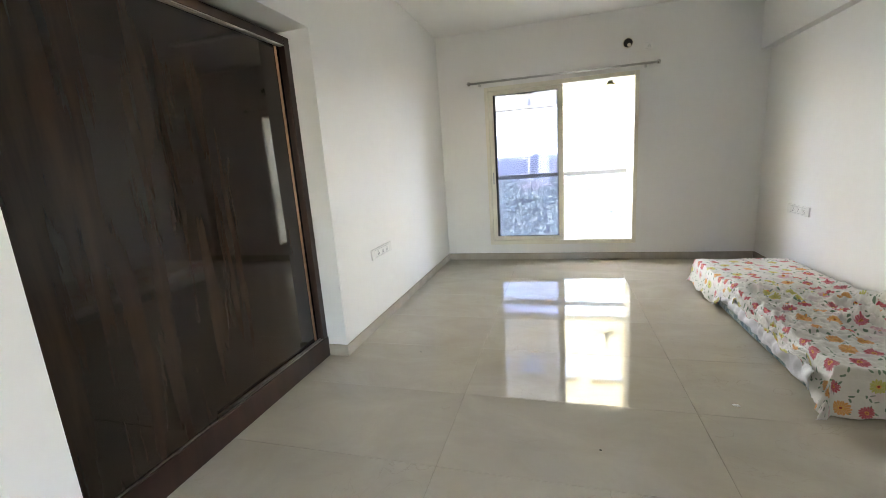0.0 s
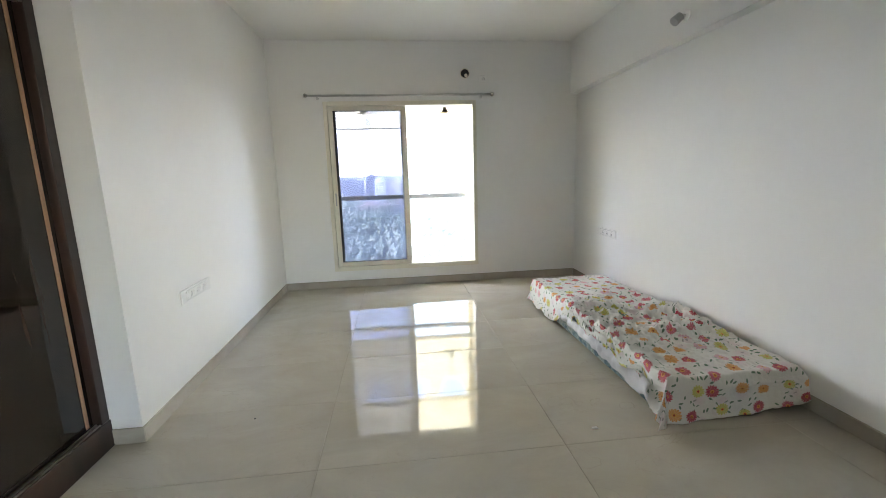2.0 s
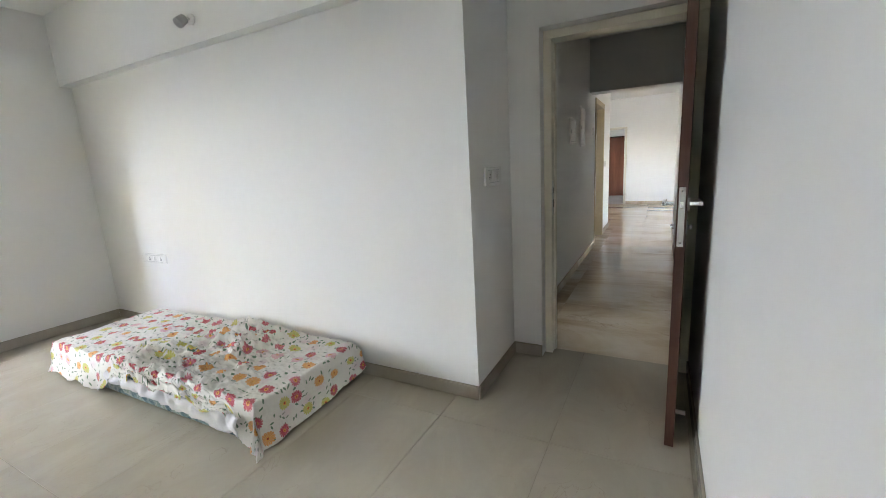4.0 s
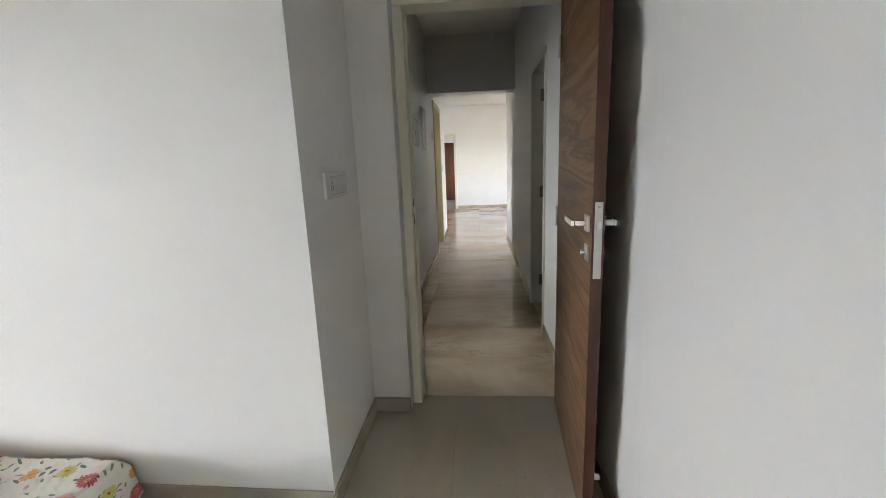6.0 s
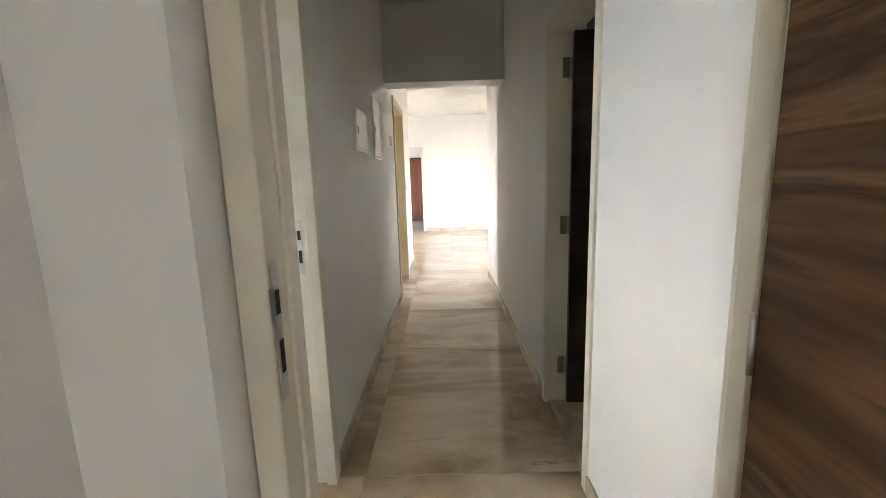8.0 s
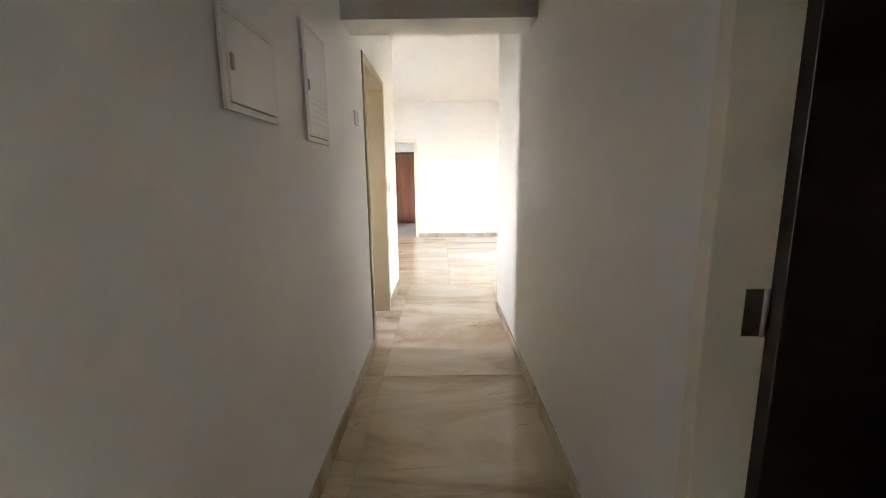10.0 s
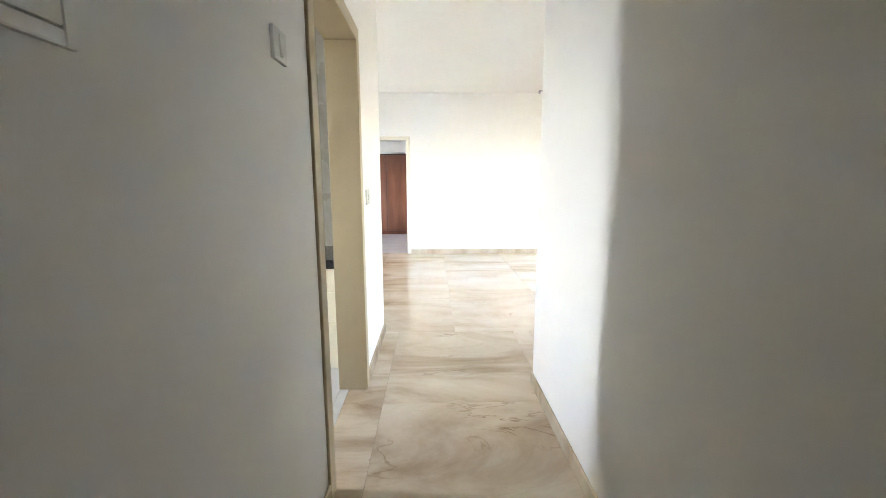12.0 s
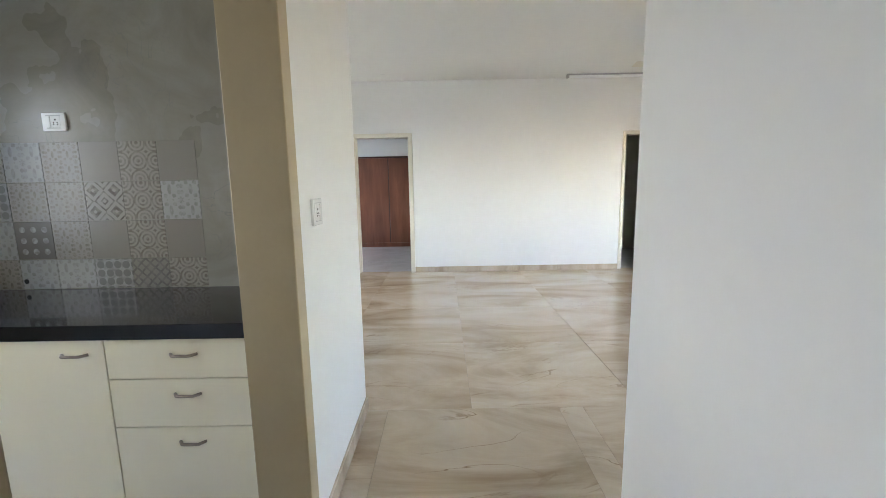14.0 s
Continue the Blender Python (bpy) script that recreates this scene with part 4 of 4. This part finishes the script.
def door_unit(y0, y1, hinge):
    t = thing("cupboard_unit", (8.275, y0, 0.0), "cream kitchen cupboard with a framed door under the counter", "cabinet", "kitchen base units")
    w = y1 - y0
    part("body", boxes((0.02, 0.60, 0.002, w - 0.002, 0.03, 0.738)), CABINET, t)
    part("plinth", boxes((0.025, 0.045, 0.002, w - 0.002, 0, 0.03)), CABINET, t)
    d = part("door", boxes((0.005, 0.019, 0.20, w - 0.06, 0.015, 0.735)), CABINET, t)
    part("door_stile", boxes((0, 0.019, 0.002, 0.1995, 0.015, 0.735), bevel=0.0015, segments=1), CABINET, d)
    part("door_stile", boxes((0, 0.019, w - 0.0595, w - 0.002, 0.015, 0.735), bevel=0.0015, segments=1), CABINET, d)
    bow_handle(d, (0, 0.118, 0.676))


drawer_unit(2.70, 3.406)
door_unit(3.406, 3.96, 1)
door_unit(3.96, 4.46, 1)
door_unit(4.46, 5.06, 1)
tagged(part("worktop", boxes((8.252, 8.893, 2.695, 5.395, 0.741, 0.802), bevel=0.004), GRANITE), "polished black granite kitchen worktop on cream units", "worktop")
modular_plate("kitchen_socket", (8.892, 4.018, 1.672), -90, 0.118, 0.09, [R, ("socket", 0.05)], "white switch and socket on the tiled kitchen wall")



def patterned(name, kind, ground, ink, scale):
    """A glazed tile with a printed ornament in its own square."""
    m = bpy.data.materials.new(name)
    m.use_nodes = True
    n, l = m.node_tree.nodes, m.node_tree.links
    b = n["Principled BSDF"]
    b.inputs["Roughness"].default_value = 0.3
    co = n.new("ShaderNodeTexCoord")
    mp = n.new("ShaderNodeMapping")
    mp.inputs["Scale"].default_value = (1, scale, scale)
    l.new(co.outputs["Object"], mp.inputs["Vector"])
    s = n.new("ShaderNodeSeparateXYZ")
    l.new(mp.outputs[0], s.inputs[0])

    def f(op, a, c=None):
        k = n.new("ShaderNodeMath")
        k.operation = op
        for i, v in enumerate((a, c)):
            if v is None:
                continue
            if isinstance(v, (int, float)):
                k.inputs[i].default_value = v
            else:
                l.new(v, k.inputs[i])
        return k.outputs[0]
    y, z = s.outputs[1], s.outputs[2]
    py, pz = f("PINGPONG", y, 0.5), f("PINGPONG", z, 0.5)
    rr = f("SQRT", f("ADD", f("POWER", py, 2), f("POWER", pz, 2)))
    if kind == "dots":
        fac = f("LESS_THAN", rr, 0.27)
    elif kind == "rings":
        fac = f("GREATER_THAN", f("SINE", f("MULTIPLY", rr, 30)), 0.1)
    elif kind == "petals":
        th = f("ARCTAN2", py, pz)
        fac = f("GREATER_THAN", f("ADD", f("SINE", f("MULTIPLY", th, 8)), f("SINE", f("MULTIPLY", rr, 22))), 0.35)
    elif kind == "steps":
        fac = f("GREATER_THAN", f("SINE", f("MULTIPLY", f("SNAP", f("ADD", py, pz), 0.1), 19)), 0)
    elif kind == "lattice":
        fac = f("LESS_THAN", f("ABSOLUTE", f("SUBTRACT", f("ADD", py, pz), 0.5)), 0.14)
    elif kind == "star":
        fac = f("LESS_THAN", f("MULTIPLY", py, pz), 0.035)
    else:
        fac = f("MULTIPLY", y, 0.0)
    wear = n.new("ShaderNodeTexNoise")
    wear.inputs["Scale"].default_value, wear.inputs["Detail"].default_value = 38, 6
    l.new(co.outputs["Object"], wear.inputs["Vector"])
    wr = n.new("ShaderNodeMapRange")
    wr.inputs["From Min"].default_value, wr.inputs["From Max"].default_value = 0.35, 0.6
    wr.inputs["To Min"].default_value = 0.25
    l.new(wear.outputs["Fac"], wr.inputs["Value"])
    fac = f("MULTIPLY", fac, wr.outputs[0])
    mx = n.new("ShaderNodeMix")
    mx.data_type = "RGBA"
    l.new(fac, mx.inputs["Factor"])
    sa, sb = [q for q in mx.inputs if q.type == "RGBA"]
    sa.default_value, sb.default_value = (*ground, 1), (*ink, 1)
    l.new([o for o in mx.outputs if o.type == "RGBA"][0], b.inputs["Base Color"])
    return m


_pale, _taupe, _brown, _grey = (0.31, 0.28, 0.235), (0.18, 0.148, 0.112), (0.09, 0.066, 0.046), (0.25, 0.225, 0.19)
PATS = {
    "p": patterned("plain_taupe_tile", "plain", (0.24, 0.215, 0.18), _taupe, 6), "d": patterned("dotted_brown_tile", "dots", (0.12, 0.097, 0.073), (0.40, 0.385, 0.35), 17),
    "r": patterned("ringed_taupe_tile", "rings", _pale, _taupe, 11), "f": patterned("floral_taupe_tile", "petals", _pale, _taupe, 13),
    "s": patterned("stepped_brown_tile", "steps", _pale, _brown, 9), "l": patterned("lattice_grey_tile", "lattice", _grey, (0.15, 0.135, 0.115), 20),
    "k": patterned("star_grey_tile", "star", (0.19, 0.18, 0.165), (0.36, 0.345, 0.32), 22), "o": patterned("brown_dots_tile", "dots", _pale, (0.14, 0.115, 0.09), 15),
    "w": patterned("worn_pale_tile", "petals", (0.37, 0.355, 0.33), (0.25, 0.24, 0.215), 9),
}


def patchwork():
    """Four rows of patchwork tiles above the worktop, part of the tiled wall."""
    rows = ["rlkwwfl", "prpfdwf", "wrsffkp", "prpfwfl"]
    wall = bpy.data.objects["wall_kitchen_east"]
    w = 0.2
    meshes = {}
    for r, row in enumerate(rows):
        lo = -0.058 if r == 0 else -0.0995
        for c in range(7):
            key = row[c], lo
            if key not in meshes:
                meshes[key] = mesh_of("patchwork_tile", boxes((-0.003, 0.0015, -w / 2 + 0.0006, w / 2 - 0.0006, lo, 0.0995), bevel=0.0008, segments=1), PATS[row[c]])
            t = new("patchwork_tile", meshes[key])
            t.parent = wall
            t.location = (8.895, 3.322 + w * (c + 0.5), 0.862 + 0.2035 * r)


patchwork()
_hole = thing("pipe_hole", (8.8915, 4.30, 0.846), "small black pipe hole in the tiled wall", "pipe hole")
_h1 = part("hole", lathe_bm([(0.013, 0), (0.013, 0.001), (0.001, 0.0012)], sides=16), BLACK_HOLE, _hole)
_h1.matrix_basis = pose(0, 0, 0, 0, -90, 0)

# ------------------------------------------------------------------ living room and beyond
spot("spotlight", (12.71, 2.86, CEILING), 0, "small white spotlight on the living room ceiling")
bpy.data.objects["spotlight.002"].matrix_world = pose(12.71, 2.86, CEILING, -90, 0, 90)
ceiling_tube("tube_light", (12.87, -0.36, CEILING), 90, "unlit slim tube light on the living room ceiling")


def ceiling_fan():
    t = thing("ceiling_fan", (11.42, -0.70, CEILING), "cream three-blade ceiling fan at rest", "ceiling fan")
    part("canopy", lathe_bm([(0.06, 0), (0.058, -0.03), (0.02, -0.06)]), CREAM, t, smooth=True)
    part("down_rod", tube_bm([(0, 0, -0.05), (0, 0, -0.22)], 0.012), CREAM, t, smooth=True)
    part("motor", lathe_bm([(0.03, -0.2), (0.09, -0.215), (0.105, -0.25), (0.10, -0.29), (0.05, -0.32)]), CREAM, t, smooth=True)
    for k in range(3):
        b = part("blade", boxes((0.09, 0.66, -0.06, 0.06, -0.004, 0.004), bevel=0.003), CREAM, t)
        b.matrix_basis = pose(0, 0, -0.27, 0, 0, 0) @ pose(0, 0, 0, 0, 0, 88 + 120 * k) @ pose(0, 0, 0, 9, 0, 0)


ceiling_fan()


def far_wardrobe():
    t = thing("wardrobe", (16.0, 2.0, 0.0), "red-brown sliding wardrobe in the far bedroom", "wardrobe")
    W, H = 2.6, 2.0
    part("carcass", boxes((0.03, 0.6, 0, W, 0, H)), REDBROWN, t)
    part("plinth", boxes((0.0, 0.029, 0, W, 0, 0.09), bevel=0.003), REDBROWN, t)
    part("top_rail", boxes((-0.005, 0.029, 0, W, H - 0.035, H), bevel=0.003), WALNUT_EDGE, t)
    for y0, y1, x in ((0.01, 1.24, 0.0), (1.24, 2.0, 0.006), (2.0, 2.59, 0.0)):
        d = part("sliding_door", boxes((x, 0.028, y0, y1, 0.1, H - 0.04), bevel=0.002, segments=1), REDBROWN, t)
        part("edge_strip", boxes((x - 0.004, x, y0 + 0.002, y0 + 0.02, 0.1, H - 0.04)), WALNUT_EDGE, d)


far_wardrobe()
wall_along_y("wall_above_wardrobe", 16.02, 16.6, 2.0, 4.6, z0=2.005, z1=CEILING)


def far_door():
    d = thing("door_3", (LX + 0.165, 2.555, 0.008), "walnut veneer door standing open in the far bedroom", "door", kind="structure", turn=-4)
    part("leaf", boxes((0, 0.78, -0.02, 0.018, 0, 2.04), bevel=0.002, segments=1), WALNUT, d)
    door_handle(d, (0.72, 0.018, 1.1), 1)


far_door()

# ------------------------------------------------------------------ balcony and view
BY = 7.8
FY = 10.4
setting("balcony_floor", boxes((-2.2, 3.4, NY + 0.2, BY + 0.12, -0.14, -0.03)), TILE_GREY, "pale grey balcony floor", "balcony")
setting("balcony_ceiling", boxes((-2.2, 3.4, NY + 0.201, BY + 0.2, 3.15, 3.3)), FACADE, "cream painted balcony ceiling", "balcony")
setting("balcony_side_wall", boxes((-2.35, -2.2, NY + 0.2, BY + 0.2, -0.14, 3.3)), FACADE, "cream painted balcony side wall", "wall")
setting("balcony_side_pier", boxes((3.4, 3.55, NY + 0.2, BY + 0.2, -0.14, 3.3), (1.19, 1.6, BY - 0.12, BY + 0.015, -0.03, 3.149)), FACADE, "cream painted balcony side wall", "wall")
setting("balcony_beam", boxes((-4.6, 5.4, FY, FY + 0.25, 2.32, 3.30), (-4.6, 5.4, FY, FY + 0.25, 3.88, 4.7)), FACADE, "cream painted beam of the open facade frame beyond the balcony", "beam")


def brace(x0, x1):
    bm = bmesh.new()
    w = 0.13
    vs = [bm.verts.new((x, y, z)) for y in (FY - 0.06, FY + 0.20) for x, z in ((x0 - w, 2.62), (x0 + w, 2.62), (x1 + w, 3.879), (x1 - w, 3.879))]
    for f in ((0, 1, 2, 3), (7, 6, 5, 4), (0, 4, 5, 1), (1, 5, 6, 2), (2, 6, 7, 3), (3, 7, 4, 0)):
        bm.faces.new([vs[i] for i in f])
    bmesh.ops.recalc_face_normals(bm, faces=bm.faces)
    setting("balcony_brace", bm, FACADE, "cream painted diagonal brace above the balcony beam", "brace")


for k in range(6):
    xa = -3.73 + k * 1.65
    brace(xa - 0.06, xa - 0.52)
    brace(xa + 0.06, xa + 0.52)
for xa in (-4.6, 5.2):
    setting("facade_pier", boxes((xa, xa + 0.2, FY, FY + 0.25, -3.0, 2.32), (xa, xa + 0.2, FY, FY + 0.25, 3.30, 3.88)), FACADE, "cream painted pier of the facade frame", "pier")


RAILPAINT = mat("grey_painted_metal", (0.16, 0.17, 0.18), 0.5, vary=0.1, vary_scale=6)


def railing():
    t = thing("balcony_railing", (0.6, BY, -0.03), "steel handrail on a clear glass balcony railing", "railing")
    part("handrail", boxes((-2.8, 0.59, -0.03, 0.03, 1.03, 1.095), bevel=0.006), RAILPAINT, t)
    for k in range(3):
        x = -2.8 + 1.125 * k
        p = part("glass_panel", boxes((x + 0.03, x + 1.095, -0.006, 0.006, 0.0, 1.03)), CLEAR, t)
        p.visible_shadow = False
    part("bottom_rail", boxes((-2.8, 0.59, -0.02, 0.02, 0.0, 0.04), bevel=0.004), STEEL, t)


railing()
for x in (-0.25, 0.62):
    lamp = thing("balcony_lamp", (x * 1.45, FY, 2.44), "small bulkhead lamp on the facade beam", "wall lamp")
    part("lamp_back", boxes((-0.035, 0.035, -0.02, 0, -0.07, 0.07), bevel=0.006), PLASTIC_GREY, lamp)
    part("lamp_glass", boxes((-0.028, 0.028, -0.06, -0.02, -0.055, 0.045), bevel=0.012, segments=3), PLASTIC_GREY if x < 0 else CREAM, lamp)

GZ = -48.0
# ground and leaf colours are paled to imitate the haze of distance
GREEN = mat("hazy_scrub_ground", (0.19, 0.21, 0.17), 0.95, vary=0.4, vary_scale=0.05)
LEAF = mat("hazy_foliage", (0.12, 0.16, 0.12), 0.9, vary=0.2, vary_scale=0.06)
setting("ground", boxes((-3000, 3000, 20, 4500, GZ - 2, GZ)), GREEN, "hazy green ground far below the balcony", "ground")
rng = random.Random(5)


def treetops():
    """Far woods seen from above: thousands of ragged leaf clumps on the slope, uncountable."""
    verts, faces = [], []
    for _ in range(3000):
        y = 120 + 560 * rng.random()
        x = rng.uniform(-0.32, 0.48) * y
        r = rng.uniform(2.2, 5.5) * (1 + y / 600)
        cz = GZ + r * rng.uniform(0.5, 1.2)
        for _k in range(7):
            ax, ay, az = rng.uniform(-1, 1) * r * 0.7, rng.uniform(-1, 1) * r * 0.7, rng.uniform(-0.4, 0.7) * r
            q = r * rng.uniform(0.3, 0.6)
            b = len(verts)
            for dx, dy, dz in ((1, 0, 0), (-1, 0, 0), (0, 1, 0), (0, -1, 0), (0, 0, 1), (0, 0, -1)):
                s = q * rng.uniform(0.7, 1.2)
                verts.append((x + ax + dx * s + rng.uniform(-0.3, 0.3) * q, y + ay + dy * s, cz + az + dz * s))
            for f in ((0, 2, 4), (2, 1, 4), (1, 3, 4), (3, 0, 4), (2, 0, 5), (1, 2, 5), (3, 1, 5), (0, 3, 5)):
                faces.append([b + i for i in f])
    me = bpy.data.meshes.new("treetops")
    me.from_pydata(verts, [], faces)
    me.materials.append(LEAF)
    tagged(new("treetops", me), "hazy green treetops far below the balcony", "trees", "", "stuff")


treetops()
# aerial haze is mixed into the base colours of the far buildings
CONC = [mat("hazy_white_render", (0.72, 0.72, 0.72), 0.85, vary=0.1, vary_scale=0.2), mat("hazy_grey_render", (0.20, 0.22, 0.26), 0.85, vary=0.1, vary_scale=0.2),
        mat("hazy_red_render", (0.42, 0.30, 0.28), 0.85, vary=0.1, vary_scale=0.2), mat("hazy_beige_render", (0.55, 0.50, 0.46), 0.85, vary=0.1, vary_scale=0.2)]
WINDOWS = mat("dark_far_windows", (0.08, 0.09, 0.11), 0.3, vary=0.2, vary_scale=1)


def building(x, y, w, d, h, m):
    t = thing("apartment_building", (x, y, GZ), "hazy distant apartment block with rows of windows", "building", "distant buildings")
    part("wall", boxes((-w / 2, w / 2, -d / 2, d / 2, 0, h)), m, t)
    part("roof", boxes((-w / 2 - 0.3, w / 2 + 0.3, -d / 2 - 0.3, d / 2 + 0.3, h, h + 0.9), (-w * 0.2, w * 0.15, -d * 0.2, d * 0.2, h + 0.9, h + 4)), m, t)
    bs = []
    n, fl = max(2, int(w / 3.6)), int(h / 3.1)
    for i in range(n):
        for k in range(fl):
            cx = -w / 2 + (i + 0.5) * w / n
            bs.append((cx - 0.9, cx + 0.9, -d / 2 - 0.06, -d / 2 + 0.05, 1.2 + k * 3.1, 2.7 + k * 3.1))
    tagged(part("windows", boxes(*bs), WINDOWS, t, "dark window openings"), kind="stuff")


_spots = [(rng.uniform(-0.26, 0.30), rng.uniform(430, 640), rng.uniform(12, 30), rng.uniform(8, 24), rng.choice((0, 0, 1, 3, 3, 2))) for _ in range(20)]
_spots += [(rng.uniform(-0.28, 0.40), rng.uniform(680, 980), rng.uniform(14, 34), rng.uniform(38, 53), rng.choice((0, 1, 1, 1, 3))) for _ in range(26)]
_spots += [(-0.035, 560, 13, 46, 0), (-0.095, 650, 30, 44, 1), (-0.055, 500, 42, 17, 2)]
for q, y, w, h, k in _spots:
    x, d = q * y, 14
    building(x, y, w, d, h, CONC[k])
# the hills' pale blue is haze painted into the colour
setting("distant_hills", boxes((-2500, 2500, 2600, 2700, GZ, 9)), mat("hazy_hill", (0.42, 0.47, 0.55), 1.0, vary=0.1, vary_scale=0.003), "hills on the horizon with pale blue haze put into their colour", "backdrop")


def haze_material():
    """Glowing backdrop for haze over the horizon, thinning out upwards into the sky."""
    m = bpy.data.materials.new("glowing_haze_backdrop")
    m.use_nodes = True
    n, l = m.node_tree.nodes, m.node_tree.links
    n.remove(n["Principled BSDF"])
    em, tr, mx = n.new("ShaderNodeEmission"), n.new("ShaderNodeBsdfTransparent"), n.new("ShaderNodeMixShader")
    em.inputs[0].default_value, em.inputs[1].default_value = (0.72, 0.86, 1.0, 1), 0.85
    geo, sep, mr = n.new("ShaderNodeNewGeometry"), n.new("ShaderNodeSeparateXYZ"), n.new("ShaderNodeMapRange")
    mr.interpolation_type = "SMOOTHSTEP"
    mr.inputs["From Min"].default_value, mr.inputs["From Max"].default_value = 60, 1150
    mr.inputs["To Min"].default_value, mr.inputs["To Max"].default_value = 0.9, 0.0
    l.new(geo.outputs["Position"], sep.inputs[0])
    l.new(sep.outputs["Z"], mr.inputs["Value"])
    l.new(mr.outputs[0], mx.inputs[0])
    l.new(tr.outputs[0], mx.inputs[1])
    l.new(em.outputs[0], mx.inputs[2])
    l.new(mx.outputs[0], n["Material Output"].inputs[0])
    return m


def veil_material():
    """Half-clear sheet whose blue glow imitates haze between the balcony and the woods."""
    m = bpy.data.materials.new("glowing_blue_sheet")
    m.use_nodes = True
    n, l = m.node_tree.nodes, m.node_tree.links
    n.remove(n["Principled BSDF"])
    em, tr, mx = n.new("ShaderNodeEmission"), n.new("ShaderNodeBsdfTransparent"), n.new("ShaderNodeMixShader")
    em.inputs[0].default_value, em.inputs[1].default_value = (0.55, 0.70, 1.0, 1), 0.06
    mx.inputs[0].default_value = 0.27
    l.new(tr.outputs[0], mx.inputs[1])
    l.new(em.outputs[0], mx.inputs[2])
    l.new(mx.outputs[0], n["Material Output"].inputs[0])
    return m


# upright sheet added for its glow, which washes the view in blue
setting("haze_veil", boxes((-400, 400, 110, 110.2, GZ, 60)), veil_material(), "glowing half-clear sheet that stands in for thin blue haze over the valley", "backdrop").visible_shadow = False
# its emission imitates bright haze and adds light through the north windows
setting("haze_bank", boxes((-4500, 4500, 2900, 2900.5, GZ, 1200)), haze_material(), "pale glowing backdrop that stands in for haze above the horizon", "backdrop")


# ------------------------------------------------------------------ floors, laid tile by tile
_tile_cache = {}


def tile_mesh(w, d, material):
    key = (round(w, 3), round(d, 3), material.name)
    if key not in _tile_cache:
        bm = bmesh.new()
        c = 0.0012
        rings = []
        for x0, y0, z in ((0, 0, -0.009), (0, 0, -c), (c, c, 0)):
            rings.append([bm.verts.new(v) for v in ((x0, y0, z), (w - x0, y0, z), (w - x0, d - y0, z), (x0, d - y0, z))])
        for a, b in zip(rings, rings[1:]):
            for k in range(4):
                bm.faces.new((a[k], a[(k + 1) % 4], b[(k + 1) % 4], b[k]))
        bm.faces.new(rings[-1])
        bmesh.ops.recalc_face_normals(bm, faces=bm.faces)
        _tile_cache[key] = mesh_of("floor_tile", bm, material)
    return _tile_cache[key]


def tiled_floor(name, x0, x1, y0, y1, xs, ys, material, label, gap=0.0012):
    """A grout bed with tiles whose joints run at xs[0] + k * xs[1] and ys[0] + k * ys[1]."""
    base = setting(name, boxes((x0, x1, y0, y1, -0.12, -0.0035)), GROUT, label, "floor")

    def cuts(a, b, start, step):
        k = math.floor((a - start) / step)
        c = [start + (k + i) * step for i in range(int((b - a) / step) + 3)]
        c = [a] + [v for v in c if a + 0.02 < v < b - 0.02] + [b]
        return list(zip(c, c[1:]))
    for xa, xb in cuts(x0, x1, *xs):
        for ya, yb in cuts(y0, y1, *ys):
            t = new("tile", tile_mesh(xb - xa - gap, yb - ya - gap, material))
            t.parent = base
            t.location = (xa + gap / 2, ya + gap / 2, 0)


tiled_floor("floor_bedroom", -2.06, 3.17, -2.4, NY + 0.02, (2.11, 1.2), (2.665, 0.6), TILE_BED, "polished grey-beige large-format tile floor")
tiled_floor("floor_corridor", 3.17, KX, SY - 0.2, CY + 0.11, (KX, 1.21), (2.40, 1.017), TILE_COR, "polished beige and brown marble tile floor")
tiled_floor("floor_living", KX, LX + 0.08, -3.6, 6.1, (KX, 1.05), (1.90, 1.017), TILE_COR, "polished beige and brown marble tile floor")
tiled_floor("floor_living_west", 7.88, KX, -3.6, SY - 0.2, (KX, 1.21), (1.385, 1.017), TILE_COR, "polished beige and brown marble tile floor")
tiled_floor("floor_second_bedroom", 3.17, 6.43, CY + 0.11, 6.42, (3.6, 0.8), (2.9, 0.8), TILE_GREY, "pale grey-beige tile floor")
tiled_floor("floor_kitchen", 6.431, KX, CY + 0.11, 5.4, (6.5, 0.6), (2.7, 0.6), TILE_GREY, "pale grey kitchen floor tiles")
tiled_floor("floor_bath", 3.6, 5.72, -0.95, SY - 0.2, (3.72, 0.3), (-0.8, 0.3), TILE_GREY, "grey bathroom floor tiles")
tiled_floor("floor_third_bedroom", LX + 0.08, 16.9, -3.6, 6.1, (13.3, 0.8), (1.4, 0.8), TILE_GREY, "pale grey tile floor")
